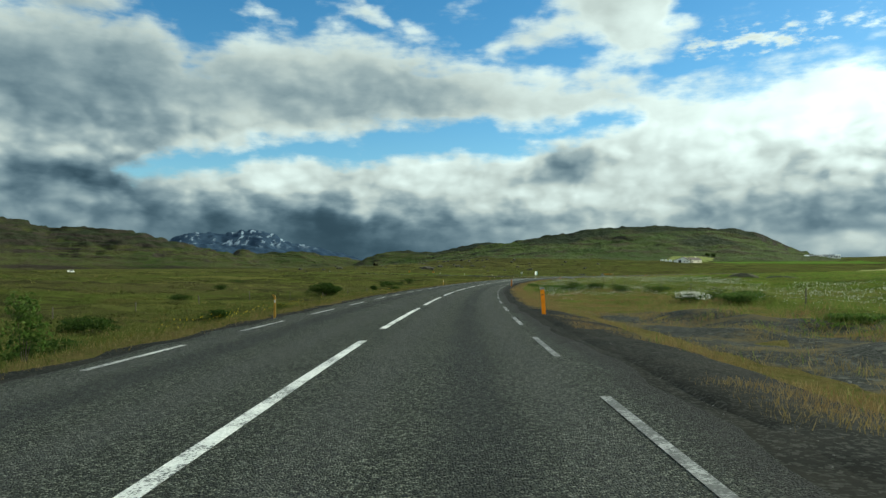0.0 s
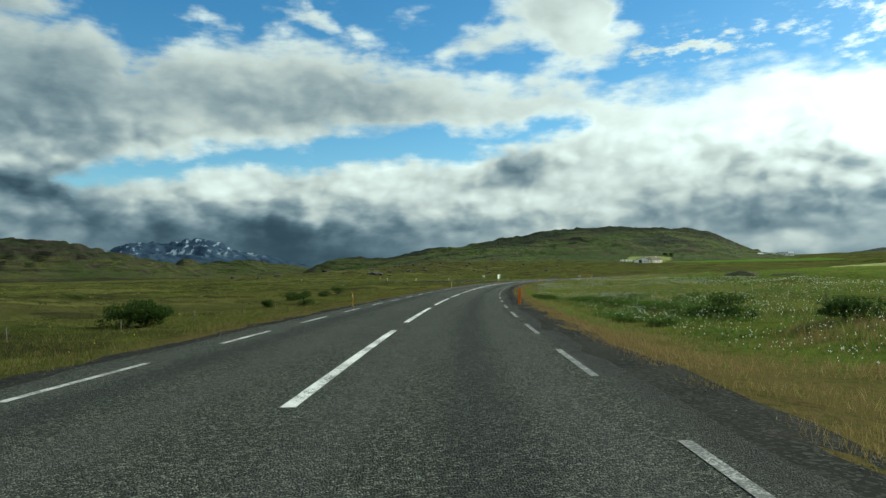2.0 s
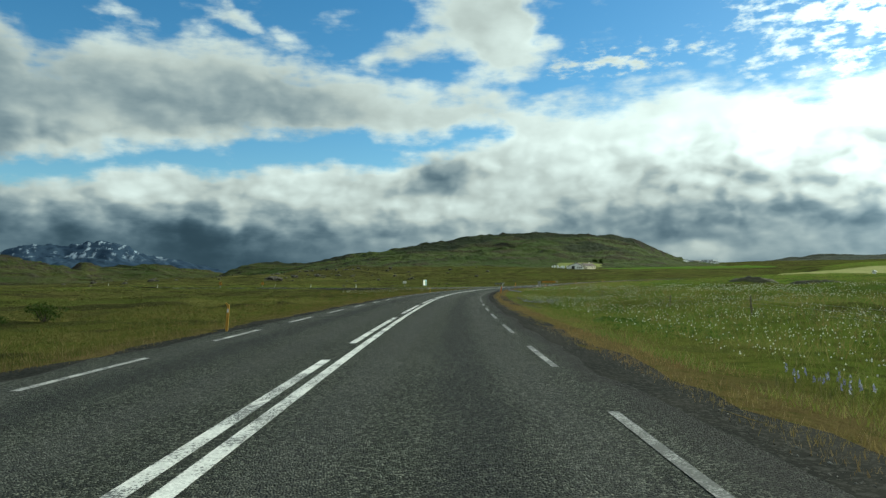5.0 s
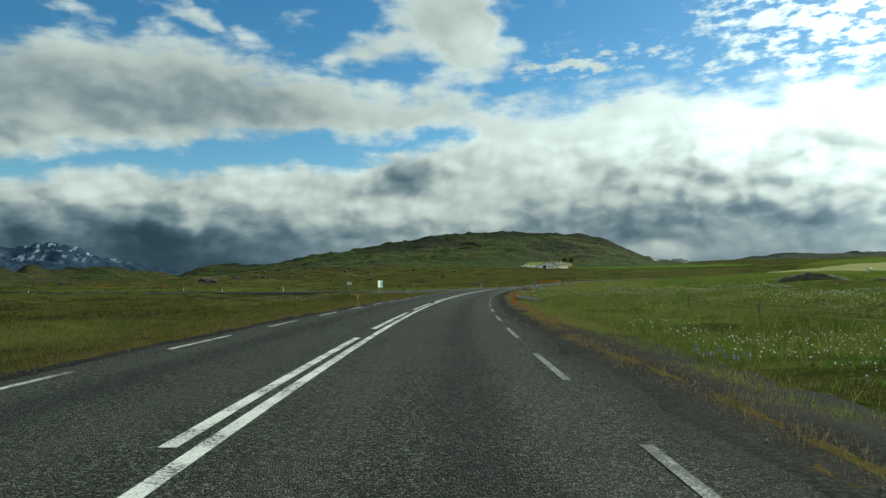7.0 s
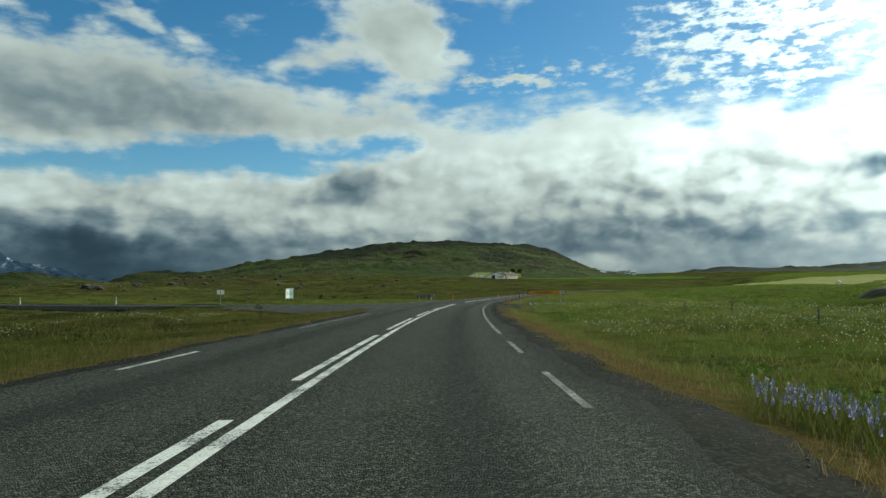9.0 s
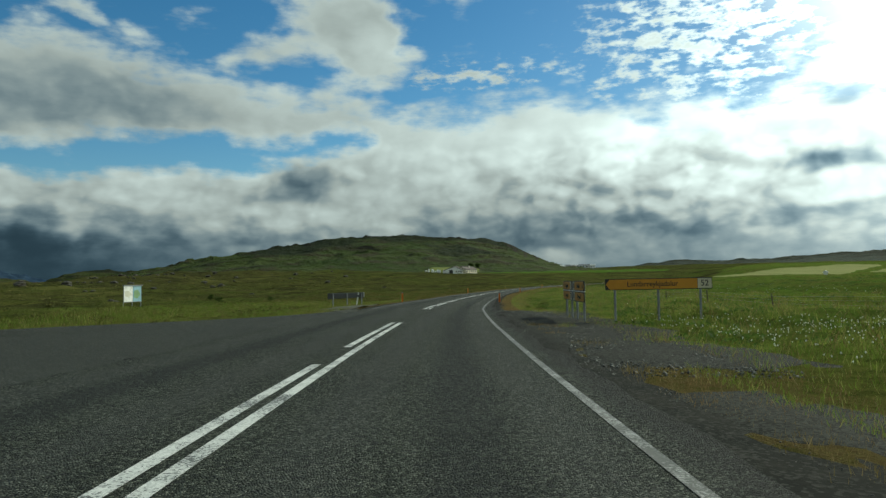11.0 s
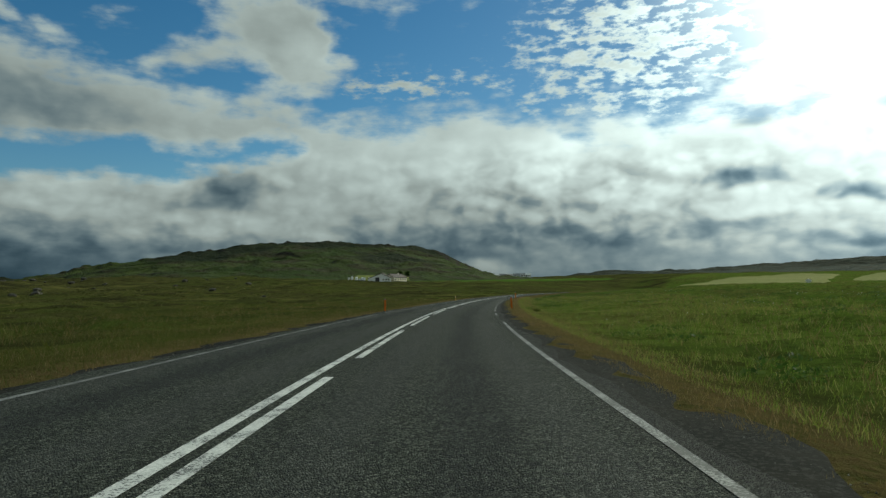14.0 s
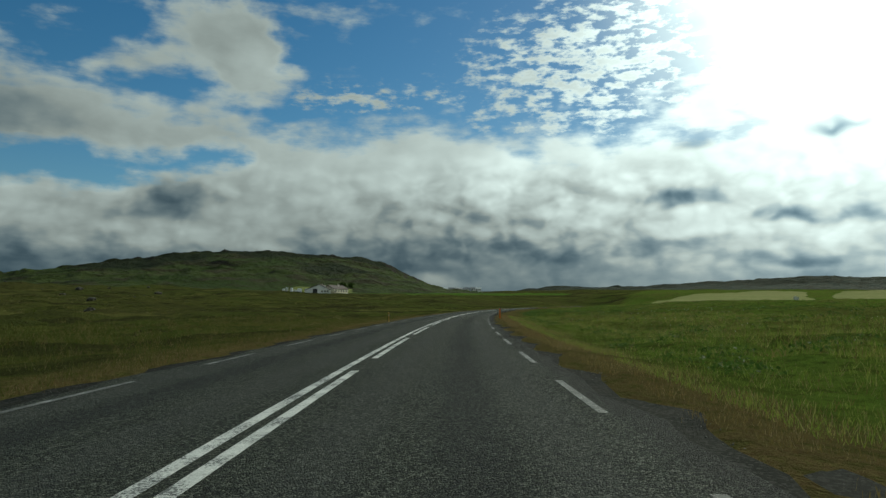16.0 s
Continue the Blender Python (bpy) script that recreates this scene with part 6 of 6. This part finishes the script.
    # cottongrass and small flowers
    def heads(name, n, s_rng, d_of, material, size, lift, label, thresh, seed):
        s, d, x, y = scatter(n, s_rng, d_of, rng)
        ok = (fbm(x / 7, y / 7, seed, 3) > thresh) & ~((s < 40) & (d > 0) & (d < 17))
        x, y, d = x[ok], y[ok], d[ok]
        z = land(x, y) + rng.uniform(lift[0], lift[1], len(x))
        r = size * rng.uniform(0.6, 1.3, len(x)) * (0.7 + np.abs(d) / 40)
        m = len(x)
        a = rng.uniform(0, 2 * np.pi, m)
        ca, sa = np.cos(a) * r, np.sin(a) * r
        c = np.stack([x, y, z], -1)
        up = np.stack([0 * r, 0 * r, r * 1.3], -1)
        A, B = np.stack([ca, sa, 0 * r], -1), np.stack([-sa, ca, 0 * r], -1)
        vv = np.stack([c - up, c + A, c + B, c - A, c - B, c + up], 1).reshape(-1, 3)
        k = (np.arange(m) * 6)[:, None]
        tri = np.array([[0, 2, 1], [0, 3, 2], [0, 4, 3], [0, 1, 4], [5, 1, 2], [5, 2, 3], [5, 3, 4], [5, 4, 1]])
        fast_mesh(name, vv, np.zeros((0, 4), int), (k[:, :, None] + tri[None]).reshape(-1, 3), material, label, "flowers")
    heads("cottongrass", 42000, (10, 270), lambda n: 7.0 + 38 * rng.uniform(0, 1, n) ** 1.2, M_cotton, 0.0150, (0.26, 0.46), "white cottongrass heads in the wet meadow", 0.10, 101)
    heads("cottongrass", 2600, (270, 470), lambda n: 7 + 40 * rng.uniform(0, 1, n), M_cotton, 0.013, (0.2, 0.36), "white cottongrass heads in the wet meadow", 0.35, 102)
    heads("cottongrass", 4000, (215, 262), lambda n: -13 - 9 * rng.uniform(0, 1, n), M_cotton, 0.013, (0.15, 0.28), "white cottongrass strip beside the side road", 0.0, 103)
    heads("buttercups", 900, (0, 60), lambda n: -4.8 - 4 * rng.uniform(0, 1, n), M_yellow, 0.016, (0.14, 0.3), "small yellow buttercups in the verge", 0.2, 107)


grass_fields()


def pebbles(name, n, s_rng, d_of, size, label, seed):
    rng = np.random.default_rng(seed)
    s, d, x, y = scatter(n, s_rng, d_of, rng)
    m = len(x)
    z = np.where(np.abs(d) < 4.6, road_xyz(s, d)[2] - 0.06, land(x, y)) + 0.01
    r = size[0] + (size[1] - size[0]) * rng.uniform(0, 1, m) ** 3
    base = np.array([[-1, 0, 0], [0, -1, 0], [1, 0, 0], [0, 1, 0], [0, 0, 0.8], [0, 0, -0.6]], float)
    j = base[None] * (r[:, None, None] * rng.uniform(0.6, 1.3, (m, 6, 1)))
    a = rng.uniform(0, 2 * np.pi, m)
    ca, sa = np.cos(a)[:, None], np.sin(a)[:, None]
    vv = np.stack([j[:, :, 0] * ca - j[:, :, 1] * sa + x[:, None], j[:, :, 0] * sa + j[:, :, 1] * ca + y[:, None], j[:, :, 2] + z[:, None]], -1).reshape(-1, 3)
    k = (np.arange(m) * 6)[:, None, None]
    tri = np.array([[0, 1, 4], [1, 2, 4], [2, 3, 4], [3, 0, 4], [1, 0, 5], [2, 1, 5], [3, 2, 5], [0, 3, 5]])
    fast_mesh(name, vv, np.zeros((0, 4), int), (k + tri[None]).reshape(-1, 3), M_pebble, label, "stones")


prng = np.random.default_rng(8)
pebbles("gravel_stones", 14000, (-2, 400), lambda n: 3.8 + 0.7 * prng.uniform(0, 1, n), (0.006, 0.020), "loose grey stones on the shoulder", 1)
pebbles("gravel_stones", 7000, (-2, 400), lambda n: -3.95 + 0.5 * prng.uniform(0, 1, n), (0.006, 0.02), "loose grey stones on the shoulder", 2)
pebbles("gravel_stones", 7000, (259, 288), lambda n: 3.9 + 3.0 * prng.uniform(0, 1, n), (0.012, 0.045), "loose stones of the gravel apron", 3)
pebbles("gravel_stones", 5000, (3, 31), lambda n: 7 + 8.5 * prng.uniform(0, 1, n), (0.012, 0.05), "loose stones of the turnout", 4)



# ---- rocks and soil ----
def boulder(x, y, r, seed, label="rough grey-brown lava boulder", group="boulders on the heath", sink=0.3):
    bm = bmesh.new()
    bmesh.ops.create_icosphere(bm, subdivisions=4 if r > 2.5 else 2, radius=r)
    for v in bm.verts:
        n = noise.noise(v.co / r * 1.1 + Vector((seed, 0, 0))) * 0.45 + noise.noise(v.co / r * 2.7 + Vector((0, seed, 0))) * 0.2
        if r > 2.5:
            n += noise.noise(v.co / r * 6.5) * 0.14
        v.co = v.co * (1 + n)
        v.co.z *= 0.45 if r > 2.5 else 0.6
    me = bpy.data.meshes.new("boulder")
    bm.to_mesh(me)
    bm.free()
    me.materials.append(M_rock)
    ob = new("boulder", me)
    ob.location = (x, y, ground_z(x, y) + r * (0.45 - sink))
    return tagged(ob, label, "boulder", group)


brng = random.Random(21)
for i in range(150):
    a, r = brng.gauss(10, 90), brng.gauss(690, 100)
    if r > 430 and a < 170:
        boulder(a, r, 0.5 + 1.5 * brng.random() ** 2, i * 1.7)
for i in range(26):
    boulder(brng.gauss(-70, 90), brng.gauss(520, 60), 0.6 + 1.6 * brng.random() ** 2, 300 + i * 1.3)
boulder(5.6, 24.0, 0.16, 33, "small angular stone in the dry grass", "loose stones")
boulder(5.95, 24.2, 0.10, 35, "small angular stone in the dry grass", "loose stones")
boulder(-11.1, 470, 4.2, 77, "large dark lava outcrop on the heath")
for i, (s, d) in enumerate(((352, -62), (348, -58), (372, -75), (380, -52), (331, -70))):
    x, y, _ = road_xyz(s, d)
    boulder(float(x), float(y), 0.55, 500 + i, "pale weathered boulder in the pasture", "pale boulders")


def soil_heap():
    """Two long heaps of dark earth."""
    ob = empty("soil_heap", pose(117, 264, ground_z(114, 268), 0, 0, -55), "long heap of dark dug earth", "soil heap")
    for nm, ox, oy, L, W, H, sd in (("large_mound", 0, 0, 14, 6, 1.7, 1), ("small_mound", 15, 1, 16, 5, 0.9, 2)):
        bm = bmesh.new()
        bmesh.ops.create_grid(bm, x_segments=40, y_segments=20, size=1)
        for v in bm.verts:
            e = max(0.0, 1 - (abs(v.co.x) ** 2.6 + abs(v.co.y) ** 2.2))
            n = noise.fractal(Vector((v.co.x * 3.1 + sd * 9, v.co.y * 3.1, 0)), 1.0, 2.0, 4)
            v.co = Vector((ox + v.co.x * L / 2, oy + v.co.y * W / 2, -0.8 + (H + 0.8) * e ** 0.6 + 0.5 * n * e))
        for f in bm.faces:
            f.smooth = True
        part(nm, bm, M_soil, ob)


soil_heap()
